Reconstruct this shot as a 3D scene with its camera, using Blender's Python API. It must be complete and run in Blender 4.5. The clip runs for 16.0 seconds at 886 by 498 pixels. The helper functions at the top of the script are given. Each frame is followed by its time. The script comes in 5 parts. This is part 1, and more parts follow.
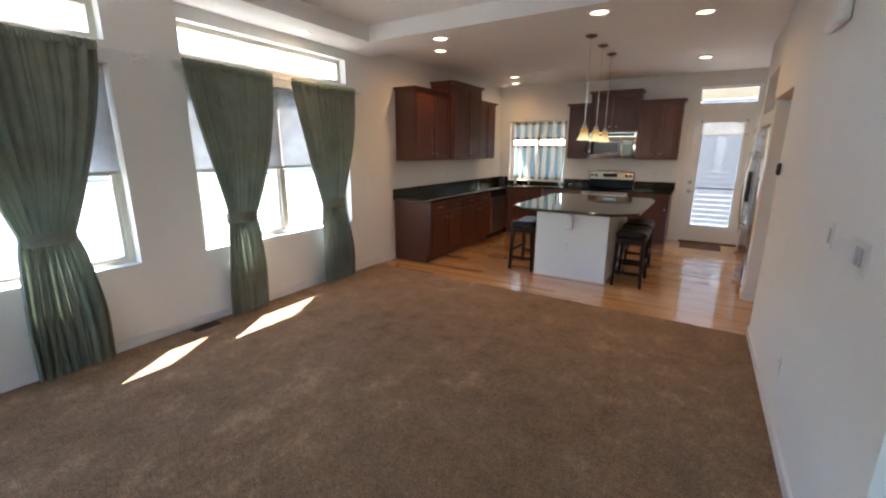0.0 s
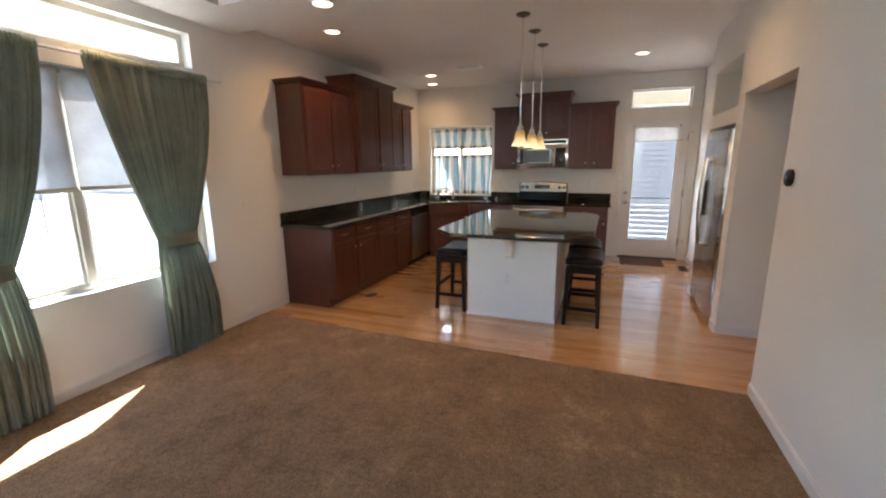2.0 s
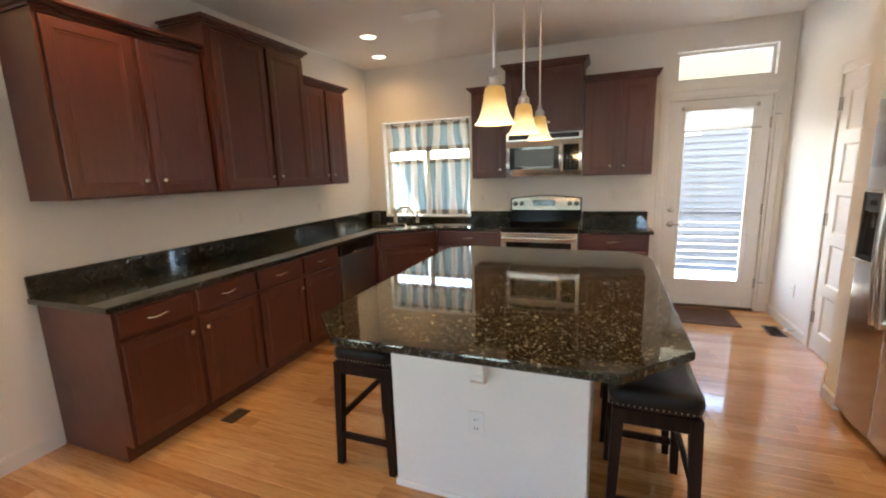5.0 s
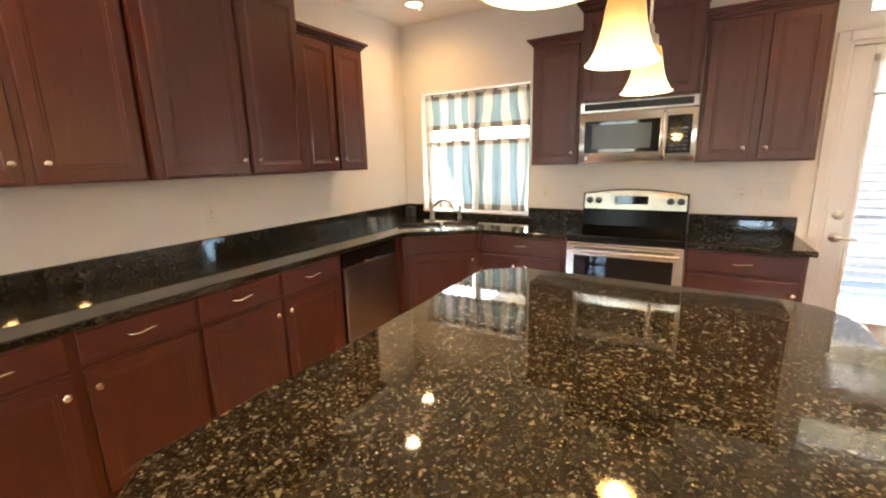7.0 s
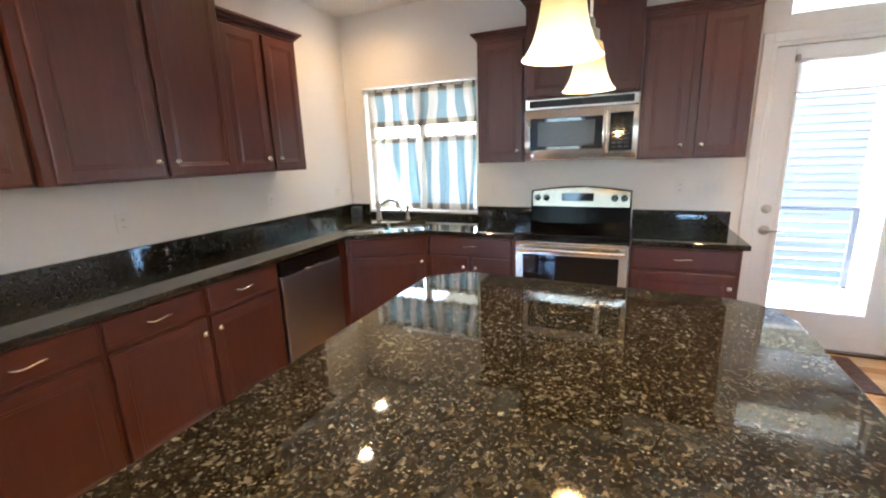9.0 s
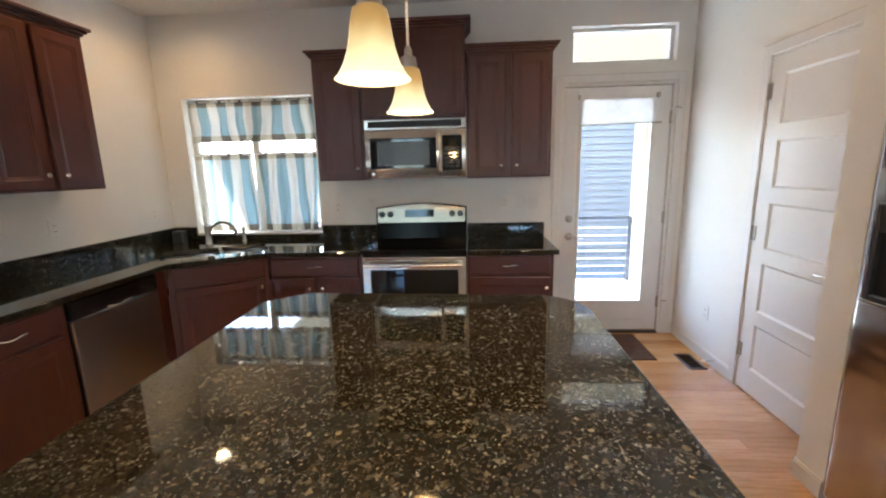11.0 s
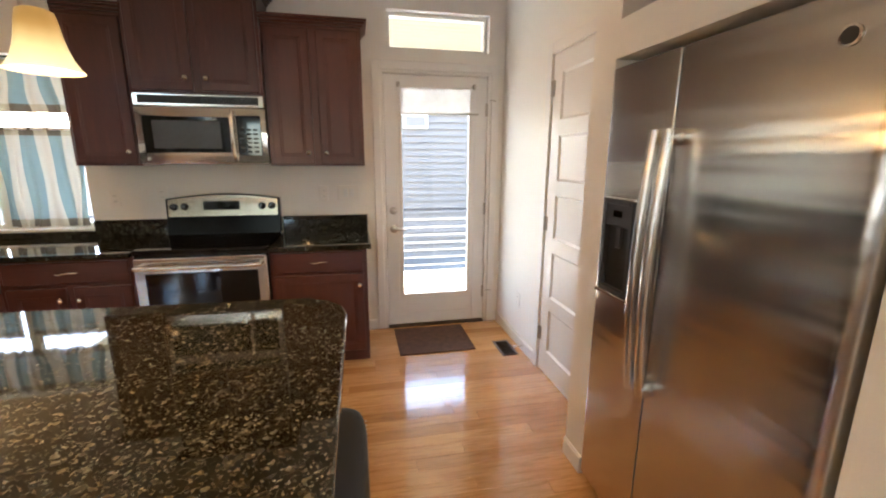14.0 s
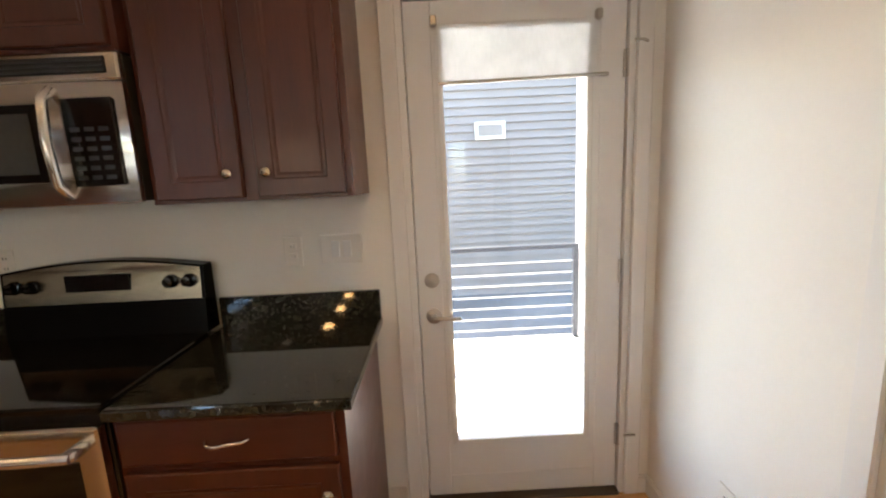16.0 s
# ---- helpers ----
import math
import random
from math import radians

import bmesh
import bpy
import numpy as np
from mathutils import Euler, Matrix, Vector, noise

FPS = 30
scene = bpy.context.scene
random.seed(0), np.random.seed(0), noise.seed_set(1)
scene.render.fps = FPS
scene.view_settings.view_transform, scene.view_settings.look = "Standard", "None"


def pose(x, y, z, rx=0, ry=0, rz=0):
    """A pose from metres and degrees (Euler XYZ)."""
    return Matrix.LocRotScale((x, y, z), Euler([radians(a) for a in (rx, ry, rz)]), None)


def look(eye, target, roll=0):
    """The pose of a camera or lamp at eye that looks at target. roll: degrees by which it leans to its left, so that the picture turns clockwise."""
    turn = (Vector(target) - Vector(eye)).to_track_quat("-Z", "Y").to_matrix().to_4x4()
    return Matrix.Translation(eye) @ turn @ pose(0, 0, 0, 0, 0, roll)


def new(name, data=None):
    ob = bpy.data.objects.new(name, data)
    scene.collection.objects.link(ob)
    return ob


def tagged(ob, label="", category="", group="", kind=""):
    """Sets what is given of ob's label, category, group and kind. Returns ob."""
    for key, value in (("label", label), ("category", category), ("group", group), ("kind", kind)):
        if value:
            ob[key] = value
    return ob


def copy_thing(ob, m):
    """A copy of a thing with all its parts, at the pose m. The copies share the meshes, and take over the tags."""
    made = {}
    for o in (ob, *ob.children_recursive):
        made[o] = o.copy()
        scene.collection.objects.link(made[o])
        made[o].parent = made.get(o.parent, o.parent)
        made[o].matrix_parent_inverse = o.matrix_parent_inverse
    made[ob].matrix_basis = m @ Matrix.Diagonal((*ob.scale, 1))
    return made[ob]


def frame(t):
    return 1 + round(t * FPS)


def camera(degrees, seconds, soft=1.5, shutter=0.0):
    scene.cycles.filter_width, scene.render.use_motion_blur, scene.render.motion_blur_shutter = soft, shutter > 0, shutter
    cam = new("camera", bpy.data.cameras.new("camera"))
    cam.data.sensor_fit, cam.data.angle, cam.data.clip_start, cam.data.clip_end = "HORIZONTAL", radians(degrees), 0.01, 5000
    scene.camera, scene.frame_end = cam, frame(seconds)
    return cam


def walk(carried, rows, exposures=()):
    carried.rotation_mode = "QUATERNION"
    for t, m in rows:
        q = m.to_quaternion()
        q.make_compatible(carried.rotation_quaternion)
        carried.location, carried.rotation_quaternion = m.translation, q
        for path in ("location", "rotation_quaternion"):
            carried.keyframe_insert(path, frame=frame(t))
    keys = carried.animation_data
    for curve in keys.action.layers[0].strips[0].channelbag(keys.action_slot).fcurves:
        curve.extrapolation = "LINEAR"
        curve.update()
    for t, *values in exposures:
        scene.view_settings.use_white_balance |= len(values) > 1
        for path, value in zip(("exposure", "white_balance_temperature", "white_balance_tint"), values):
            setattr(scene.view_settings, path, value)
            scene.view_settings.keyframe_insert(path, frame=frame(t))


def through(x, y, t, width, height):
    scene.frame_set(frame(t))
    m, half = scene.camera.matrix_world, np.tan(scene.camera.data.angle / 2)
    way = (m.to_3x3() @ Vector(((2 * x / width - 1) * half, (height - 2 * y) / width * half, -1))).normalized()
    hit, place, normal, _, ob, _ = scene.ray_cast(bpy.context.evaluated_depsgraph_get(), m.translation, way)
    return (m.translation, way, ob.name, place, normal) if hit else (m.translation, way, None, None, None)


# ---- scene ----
cam = camera(93.7, 16.0, soft=2.1)
PATH = [
    (0, (0.241, -0.143, 1.538), (-0.775, 1.516, 1.073), 0.2),
    (0.5, (0.157, 0.121, 1.538), (-0.796, 1.821, 1.087), 0.6),
    (1, (0.004, 0.375, 1.528), (-0.845, 2.135, 1.103), -0.2),
    (1.5, (-0.122, 0.644, 1.515), (-0.866, 2.45, 1.084), -0.8),
    (2, (-0.217, 1.01, 1.509), (-0.925, 2.836, 1.1), -0.6),
    (2.5, (-0.32, 1.364, 1.495), (-0.988, 3.21, 1.114), -1.0),
    (3, (-0.401, 1.736, 1.499), (-1.035, 3.595, 1.123), -1.6),
    (3.5, (-0.435, 2.139, 1.484), (-1.11, 3.984, 1.107), -1.4),
    (4, (-0.486, 2.524, 1.466), (-1.193, 4.358, 1.099), -1.7),
    (4.2, (-0.509, 2.672, 1.473), (-1.208, 4.51, 1.109), -1.9),
    (6.3, (-0.684, 4.12, 1.446), (-1.576, 5.875, 1.07), -1.5),
    (6.5, (-0.72, 4.209, 1.439), (-1.669, 5.926, 1.05), -1.33),
    (7, (-0.802, 4.392, 1.45), (-1.799, 6.088, 1.028), -1.5),
    (7.5, (-0.864, 4.488, 1.454), (-1.796, 6.198, 1.003), -1.67),
    (8, (-0.840, 4.510, 1.466), (-1.757, 6.240, 1.000), -1.7),
    (8.2, (-0.820, 4.526, 1.472), (-1.731, 6.262, 1.007), -1.82),
    (10.3, (-0.807, 4.54, 1.467), (-1.213, 6.465, 1.068), -1.65),
    (10.5, (-0.787, 4.545, 1.461), (-1.116, 6.48, 1.074), -1.69),
    (11, (-0.749, 4.532, 1.462), (-0.882, 6.509, 1.08), -1.35),
    (11.5, (-0.697, 4.508, 1.458), (-0.645, 6.474, 1.09), -1.1),
    (12, (-0.667, 4.514, 1.453), (-0.453, 6.486, 1.089), -1.4),
    (12.5, (-0.651, 4.527, 1.452), (-0.297, 6.461, 1.086), -1.58),
    (13, (-0.597, 4.533, 1.459), (-0.121, 6.438, 1.077), -1.92),
    (13.5, (-0.422, 4.583, 1.44), (0.05, 6.485, 1.038), -0.78),
    (14, (-0.206, 4.7, 1.443), (0.194, 6.612, 1.016), 0.22),
    (14.5, (-0.067, 5.027, 1.423), (0.257, 6.961, 1.029), 0.0),
    (15, (0.031, 5.48, 1.391), (0.224, 7.44, 1.041), -1.02),
    (15.5, (0.103, 5.963, 1.405), (0.145, 7.934, 1.071), -0.9),
    (16, (0.127, 6.462, 1.432), (0.146, 8.434, 1.094), -2.7),
]
walk(cam, [(t, look(eye, target, roll)) for t, eye, target, roll in PATH], [(0.0, 3.45, 5850, 9), (2.0, 3.48, 5850, 9), (3.0, 3.78, 5700, 7), (4.2, 3.85, 5700, 6), (6.3, 4.27, 6800, 9), (7.0, 4.55, 6550, 9), (7.5, 4.66, 5750, 7), (8.2, 4.7, 5250, 7), (10.3, 3.83, 5200, 4), (11.2, 3.75, 5450, 6), (12.0, 3.72, 5750, 8), (14.0, 3.8, 6250, 8), (15.0, 3.8, 6100, 7), (15.5, 3.58, 6050, 6), (16.0, 3.5, 6350, 8)])


# ---- light ----
world = bpy.data.worlds.new("world")
scene.world = world
world.use_nodes = True
_n = world.node_tree.nodes
_sky = _n.new("ShaderNodeTexSky")
_sky.sky_type, _sky.sun_disc = "NISHITA", False
SUN_DIR = Vector((0.335, -0.60, -0.74)).normalized()
_sky.sun_elevation = math.asin(-SUN_DIR.z)
_sky.sun_rotation = math.atan2(-SUN_DIR.x, -SUN_DIR.y)
_n["Background"].inputs["Strength"].default_value = 0.15
world.node_tree.links.new(_sky.outputs["Color"], _n["Background"].inputs["Color"])
sun = new("sun", bpy.data.lights.new("sun", "SUN"))
sun.data.energy, sun.data.angle, sun.data.color = 5.0, radians(0.6), (1.0, 0.95, 0.88)
sun.matrix_world = look((0, 0, 12), Vector((0, 0, 12)) + SUN_DIR)

CAN_POWER, PENDANT_POWER = 2.5, 0.6
WARM = (1.0, 0.56, 0.22)


# ---- materials ----
def shader(name):
    m = bpy.data.materials.new(name)
    m.use_nodes = True
    nt = m.node_tree
    return m, nt, nt.nodes["Principled BSDF"]


def coords(nt, stretch=(1, 1, 1), kind="Object"):
    tc = nt.nodes.new("ShaderNodeTexCoord")
    mp = nt.nodes.new("ShaderNodeMapping")
    mp.inputs["Scale"].default_value = stretch
    nt.links.new(tc.outputs[kind], mp.inputs["Vector"])
    return mp.outputs["Vector"]


def noise_tex(nt, vec, scale, detail=4.0, rough=0.55):
    n = nt.nodes.new("ShaderNodeTexNoise")
    n.inputs["Scale"].default_value, n.inputs["Detail"].default_value, n.inputs["Roughness"].default_value = scale, detail, rough
    nt.links.new(vec, n.inputs["Vector"])
    return n.outputs["Fac"]


def ramp(nt, fac, stops):
    r = nt.nodes.new("ShaderNodeValToRGB")
    e = r.color_ramp.elements
    while len(e) < len(stops):
        e.new(0.5)
    for el, (p, c) in zip(e, stops):
        el.position, el.color = p, (*c, 1)
    nt.links.new(fac, r.inputs["Fac"])
    return r.outputs["Color"]


def mix(nt, fac, a, b, how="MIX"):
    m = nt.nodes.new("ShaderNodeMix")
    m.data_type, m.blend_type = "RGBA", how
    for sock, v in ((m.inputs["Factor"], fac), (m.inputs["A"], a), (m.inputs["B"], b)):
        if hasattr(v, "is_linked"):
            nt.links.new(v, sock)
        elif isinstance(v, (int, float)):
            sock.default_value = v
        else:
            sock.default_value = (*v, 1)
    return m.outputs["Result"]


def math_node(nt, op, a, b=0.0):
    m = nt.nodes.new("ShaderNodeMath")
    m.operation = op
    for sock, v in zip(m.inputs, (a, b)):
        if hasattr(v, "is_linked"):
            nt.links.new(v, sock)
        else:
            sock.default_value = v
    return m.outputs[0]


def bump(nt, bsdf, height, strength, distance):
    b = nt.nodes.new("ShaderNodeBump")
    b.inputs["Strength"].default_value, b.inputs["Distance"].default_value = strength, distance
    nt.links.new(height, b.inputs["Height"])
    nt.links.new(b.outputs["Normal"], bsdf.inputs["Normal"])


def scaled(c, k):
    return tuple(min(1.0, v * k) for v in c)


def surface(name, base, rough, metal=0.0, vary=0.12, coarse=1.5, fine=60.0, relief=0.0, relief_scale=200.0, coat=0.0, stretch=(1, 1, 1), spec=0.5):
    """A plain surface with variation at two scales and optional fine relief."""
    m, nt, b = shader(name)
    vec = coords(nt, stretch)
    a = ramp(nt, noise_tex(nt, vec, coarse, 3), [(0.3, scaled(base, 1 - vary)), (0.7, scaled(base, 1 + vary))])
    f = ramp(nt, noise_tex(nt, vec, fine, 3), [(0.3, (1 - vary * 0.7,) * 3), (0.7, (1.0,) * 3)])
    nt.links.new(mix(nt, 1.0, a, f, "MULTIPLY"), b.inputs["Base Color"])
    r = math_node(nt, "MULTIPLY_ADD", noise_tex(nt, vec, coarse * 5, 4), 0.25 * rough)
    r.node.inputs[2].default_value = rough * 0.88
    nt.links.new(r, b.inputs["Roughness"])
    b.inputs["Metallic"].default_value, b.inputs["Coat Weight"].default_value = metal, coat
    b.inputs["Specular IOR Level"].default_value = spec
    if relief:
        bump(nt, b, noise_tex(nt, vec, relief_scale, 3), 0.5, relief)
    return m


def carpet_material():
    """Cut pile: nap brushed both ways in patches, tufts, worn paths."""
    m, nt, b = shader("carpet")
    vec = coords(nt)
    wear = noise_tex(nt, vec, 0.55, 4, 0.6)
    nap = noise_tex(nt, coords(nt, (1.0, 0.85, 1.0)), 4.6, 7, 0.75)
    fac = math_node(nt, "MULTIPLY_ADD", wear, 0.45)
    nt.links.new(math_node(nt, "MULTIPLY", nap, 0.62), fac.node.inputs[2])
    big = ramp(nt, fac, [(0.38, (0.225, 0.126, 0.054)), (0.48, (0.368, 0.218, 0.102)), (0.58, (0.450, 0.275, 0.136)), (0.67, (0.66, 0.428, 0.230))])
    tuft = noise_tex(nt, vec, 150, 3)
    col = mix(nt, 1.0, big, ramp(nt, tuft, [(0.32, (0.42,) * 3), (0.66, (1.35,) * 3)]), "MULTIPLY")
    pile = noise_tex(nt, vec, 38, 5, 0.75)
    col = mix(nt, 1.0, col, ramp(nt, pile, [(0.3, (0.70,) * 3), (0.65, (1.16,) * 3)]), "MULTIPLY")
    nt.links.new(col, b.inputs["Base Color"])
    b.inputs["Roughness"].default_value = 1.0
    b.inputs["Specular IOR Level"].default_value = 0.1
    b.inputs["Sheen Weight"].default_value = 0.15
    b.inputs["Sheen Roughness"].default_value = 0.6
    bump(nt, b, math_node(nt, "ADD", tuft, pile), 1.0, 0.02)
    return m


def plank_material():
    m, nt, b = shader("oak_planks")
    info = nt.nodes.new("ShaderNodeObjectInfo")
    tc = nt.nodes.new("ShaderNodeTexCoord")
    shift = nt.nodes.new("ShaderNodeVectorMath")
    shift.operation = "ADD"
    comb = nt.nodes.new("ShaderNodeCombineXYZ")
    nt.links.new(math_node(nt, "MULTIPLY", info.outputs["Random"], 37.0), comb.inputs["X"])
    nt.links.new(math_node(nt, "MULTIPLY", info.outputs["Random"], 91.0), comb.inputs["Y"])
    nt.links.new(tc.outputs["Object"], shift.inputs[0])
    nt.links.new(comb.outputs[0], shift.inputs[1])
    mp = nt.nodes.new("ShaderNodeMapping")
    mp.inputs["Scale"].default_value = (1.2, 14, 14)
    nt.links.new(shift.outputs[0], mp.inputs["Vector"])
    vec = mp.outputs["Vector"]
    tone = ramp(nt, info.outputs["Random"], [(0.0, (0.44, 0.212, 0.072)), (0.3, (0.62, 0.350, 0.138)), (0.7, (0.71, 0.425, 0.180)), (1.0, (0.52, 0.262, 0.094))])
    grain = ramp(nt, noise_tex(nt, vec, 3.5, 6, 0.6), [(0.30, (0.70, 0.60, 0.48)), (0.52, (1.0, 1.0, 1.0)), (0.75, (1.06, 1.08, 1.12))])
    fine = ramp(nt, noise_tex(nt, vec, 18, 4), [(0.3, (0.85, 0.82, 0.78)), (0.6, (1, 1, 1))])
    col = mix(nt, 1.0, mix(nt, 1.0, tone, grain, "MULTIPLY"), fine, "MULTIPLY")
    nt.links.new(col, b.inputs["Base Color"])
    nt.links.new(ramp(nt, noise_tex(nt, coords(nt), 7, 4), [(0.3, (0.08,) * 3), (0.7, (0.14,) * 3)]), b.inputs["Roughness"])
    b.inputs["Coat Weight"].default_value, b.inputs["Coat Roughness"].default_value = 1.0, 0.075
    bump(nt, b, noise_tex(nt, vec, 9, 4), 0.15, 0.002)
    return m


def cherry_material(name="cherry_wood", stretch=(9, 9, 0.9)):
    m, nt, b = shader(name)
    vec = coords(nt, stretch)
    g = ramp(nt, noise_tex(nt, vec, 4, 6, 0.6), [(0.25, (0.071, 0.0155, 0.0076)), (0.55, (0.093, 0.0210, 0.0100)), (0.80, (0.117, 0.0285, 0.0133))])
    f = ramp(nt, noise_tex(nt, vec, 26, 3), [(0.3, (0.88,) * 3), (0.6, (1.0,) * 3)])
    blot = ramp(nt, noise_tex(nt, coords(nt, (1, 1, 0.5)), 3.5, 3), [(0.3, (0.85, 0.82, 0.80)), (0.7, (1.08, 1.08, 1.08))])
    g = mix(nt, 1.0, g, blot, "MULTIPLY")
    nt.links.new(mix(nt, 1.0, g, f, "MULTIPLY"), b.inputs["Base Color"])
    nt.links.new(ramp(nt, noise_tex(nt, coords(nt), 9, 3), [(0.3, (0.36,) * 3), (0.7, (0.46,) * 3)]), b.inputs["Roughness"])
    b.inputs["Coat Weight"].default_value, b.inputs["Coat Roughness"].default_value = 0.35, 0.28
    bump(nt, b, noise_tex(nt, vec, 20, 3), 0.06, 0.001)
    return m


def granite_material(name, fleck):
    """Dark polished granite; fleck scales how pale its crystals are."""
    m, nt, b = shader(name)
    vec = coords(nt)
    warp = nt.nodes.new("ShaderNodeVectorMath")
    warp.operation = "MULTIPLY_ADD"
    nz = nt.nodes.new("ShaderNodeTexNoise")
    nz.inputs["Scale"].default_value, nz.inputs["Detail"].default_value = 85, 3
    nt.links.new(vec, nz.inputs["Vector"])
    nt.links.new(nz.outputs["Color"], warp.inputs[0])
    warp.inputs[1].default_value = (0.011, 0.011, 0.011)
    nt.links.new(vec, warp.inputs[2])

    def crystals(scale):
        """Two random shares for each grain of one size."""
        v = nt.nodes.new("ShaderNodeTexVoronoi")
        v.inputs["Scale"].default_value = scale
        nt.links.new(warp.outputs[0], v.inputs["Vector"])
        sep = nt.nodes.new("ShaderNodeSeparateColor")
        nt.links.new(v.outputs["Color"], sep.inputs[0])
        return sep.outputs[0], sep.outputs[1]

    cloud = noise_tex(nt, vec, 7, 4, 0.6)
    drift = math_node(nt, "MULTIPLY", math_node(nt, "SUBTRACT", cloud, 0.5), 0.35)
    blob, tint = crystals(38)
    grain, tint2 = crystals(88)
    chip, tint3 = crystals(190)
    dust, tint4 = crystals(380)
    base = ramp(nt, tint, [(0.0, (0.0042, 0.0050, 0.0040)), (0.45, (0.0085, 0.0090, 0.0065)), (0.78, (0.020, 0.0200, 0.0140)), (1.0, (0.042, 0.0420, 0.0315))])
    base = mix(nt, 0.5, base, ramp(nt, tint2, [(0.0, (0.0045, 0.005, 0.004)), (0.55, (0.0120, 0.0120, 0.0080)), (1.0, (0.050, 0.0480, 0.0340))]))

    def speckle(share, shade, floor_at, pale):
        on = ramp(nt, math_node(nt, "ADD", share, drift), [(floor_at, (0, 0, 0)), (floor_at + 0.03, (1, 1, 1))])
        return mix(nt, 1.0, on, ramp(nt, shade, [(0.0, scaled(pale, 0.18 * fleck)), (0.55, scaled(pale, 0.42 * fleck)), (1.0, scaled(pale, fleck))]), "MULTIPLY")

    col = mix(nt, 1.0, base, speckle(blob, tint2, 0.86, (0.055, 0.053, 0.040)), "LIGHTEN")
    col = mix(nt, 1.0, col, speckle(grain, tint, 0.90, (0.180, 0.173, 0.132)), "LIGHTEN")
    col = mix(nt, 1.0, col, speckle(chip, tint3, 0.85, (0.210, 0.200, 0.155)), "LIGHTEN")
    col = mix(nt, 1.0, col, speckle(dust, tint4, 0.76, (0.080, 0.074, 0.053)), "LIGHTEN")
    nt.links.new(col, b.inputs["Base Color"])
    b.inputs["Roughness"].default_value = 0.04
    b.inputs["IOR"].default_value = 1.68
    return m


def steel_material(name="brushed_steel", stretch=(1, 1, 90), base=(0.76, 0.73, 0.68), rough=0.15, wave=0.15, wave_z=1.2, turn=0.0):
    m, nt, b = shader(name)
    vec = coords(nt, stretch)
    s = noise_tex(nt, vec, 6, 4)
    nt.links.new(ramp(nt, s, [(0.3, scaled(base, 0.96)), (0.7, scaled(base, 1.03))]), b.inputs["Base Color"])
    nt.links.new(ramp(nt, s, [(0.3, (rough * 0.95,) * 3), (0.7, (rough * 1.06,) * 3)]), b.inputs["Roughness"])
    b.inputs["Metallic"].default_value = 1.0
    b.inputs["Anisotropic"].default_value = 0.9
    b.inputs["Anisotropic Rotation"].default_value = turn
    tan = nt.nodes.new("ShaderNodeTangent")
    tan.direction_type, tan.axis = "RADIAL", "Z"
    nt.links.new(tan.outputs[0], b.inputs["Tangent"])
    bump(nt, b, noise_tex(nt, coords(nt, (0.25, 0.25, wave_z)), 2.2, 2), wave, 0.012)
    return m


def cloth_material(name, base, through=0.35, weave=900, streak=0.22):
    m, nt, b = shader(name)
    vec = coords(nt)
    col = ramp(nt, noise_tex(nt, vec, 5, 4), [(0.3, scaled(base, 0.85)), (0.7, scaled(base, 1.12))])
    col = mix(nt, 1.0, col, ramp(nt, noise_tex(nt, coords(nt, (1, 3, 0.25)), 110, 3), [(0.3, (1 - streak,) * 3), (0.65, (1 + streak * 0.25,) * 3)]), "MULTIPLY")
    return cloth_nodes(m, nt, b, col, vec, through, weave)


def cloth_nodes(m, nt, b, col, vec, through, weave):
    nt.links.new(col, b.inputs["Base Color"])
    b.inputs["Roughness"].default_value = 0.75
    b.inputs["Sheen Weight"].default_value = 0.15
    bump(nt, b, noise_tex(nt, vec, weave, 2), 0.3, 0.001)
    tr = nt.nodes.new("ShaderNodeBsdfTranslucent")
    nt.links.new(col, tr.inputs["Color"])
    mx = nt.nodes.new("ShaderNodeMixShader")
    mx.inputs[0].default_value = through
    nt.links.new(b.outputs[0], mx.inputs[1])
    nt.links.new(tr.outputs[0], mx.inputs[2])
    nt.links.new(mx.outputs[0], nt.nodes["Material Output"].inputs["Surface"])
    return m


def stripe_material():
    """White and blue upright stripes, printed taupe bands at the hems."""
    m, nt, b = shader("striped_cotton")
    tc = nt.nodes.new("ShaderNodeTexCoord")
    sep = nt.nodes.new("ShaderNodeSeparateXYZ")
    nt.links.new(tc.outputs["UV"], sep.inputs[0])
    u, v = sep.outputs[0], sep.outputs[1]
    band = math_node(nt, "FRACT", math_node(nt, "DIVIDE", u, 0.165))
    on = math_node(nt, "GREATER_THAN", band, 0.5)
    edge = math_node(nt, "LESS_THAN", v, 0.055)
    cloth = mix(nt, on, (0.60, 0.58, 0.52), (0.24, 0.345, 0.375))
    hem = mix(nt, on, (0.46, 0.41, 0.30), (0.13, 0.11, 0.08))
    col = mix(nt, edge, cloth, hem)
    return cloth_nodes(m, nt, b, col, coords(nt), 0.2, 700)


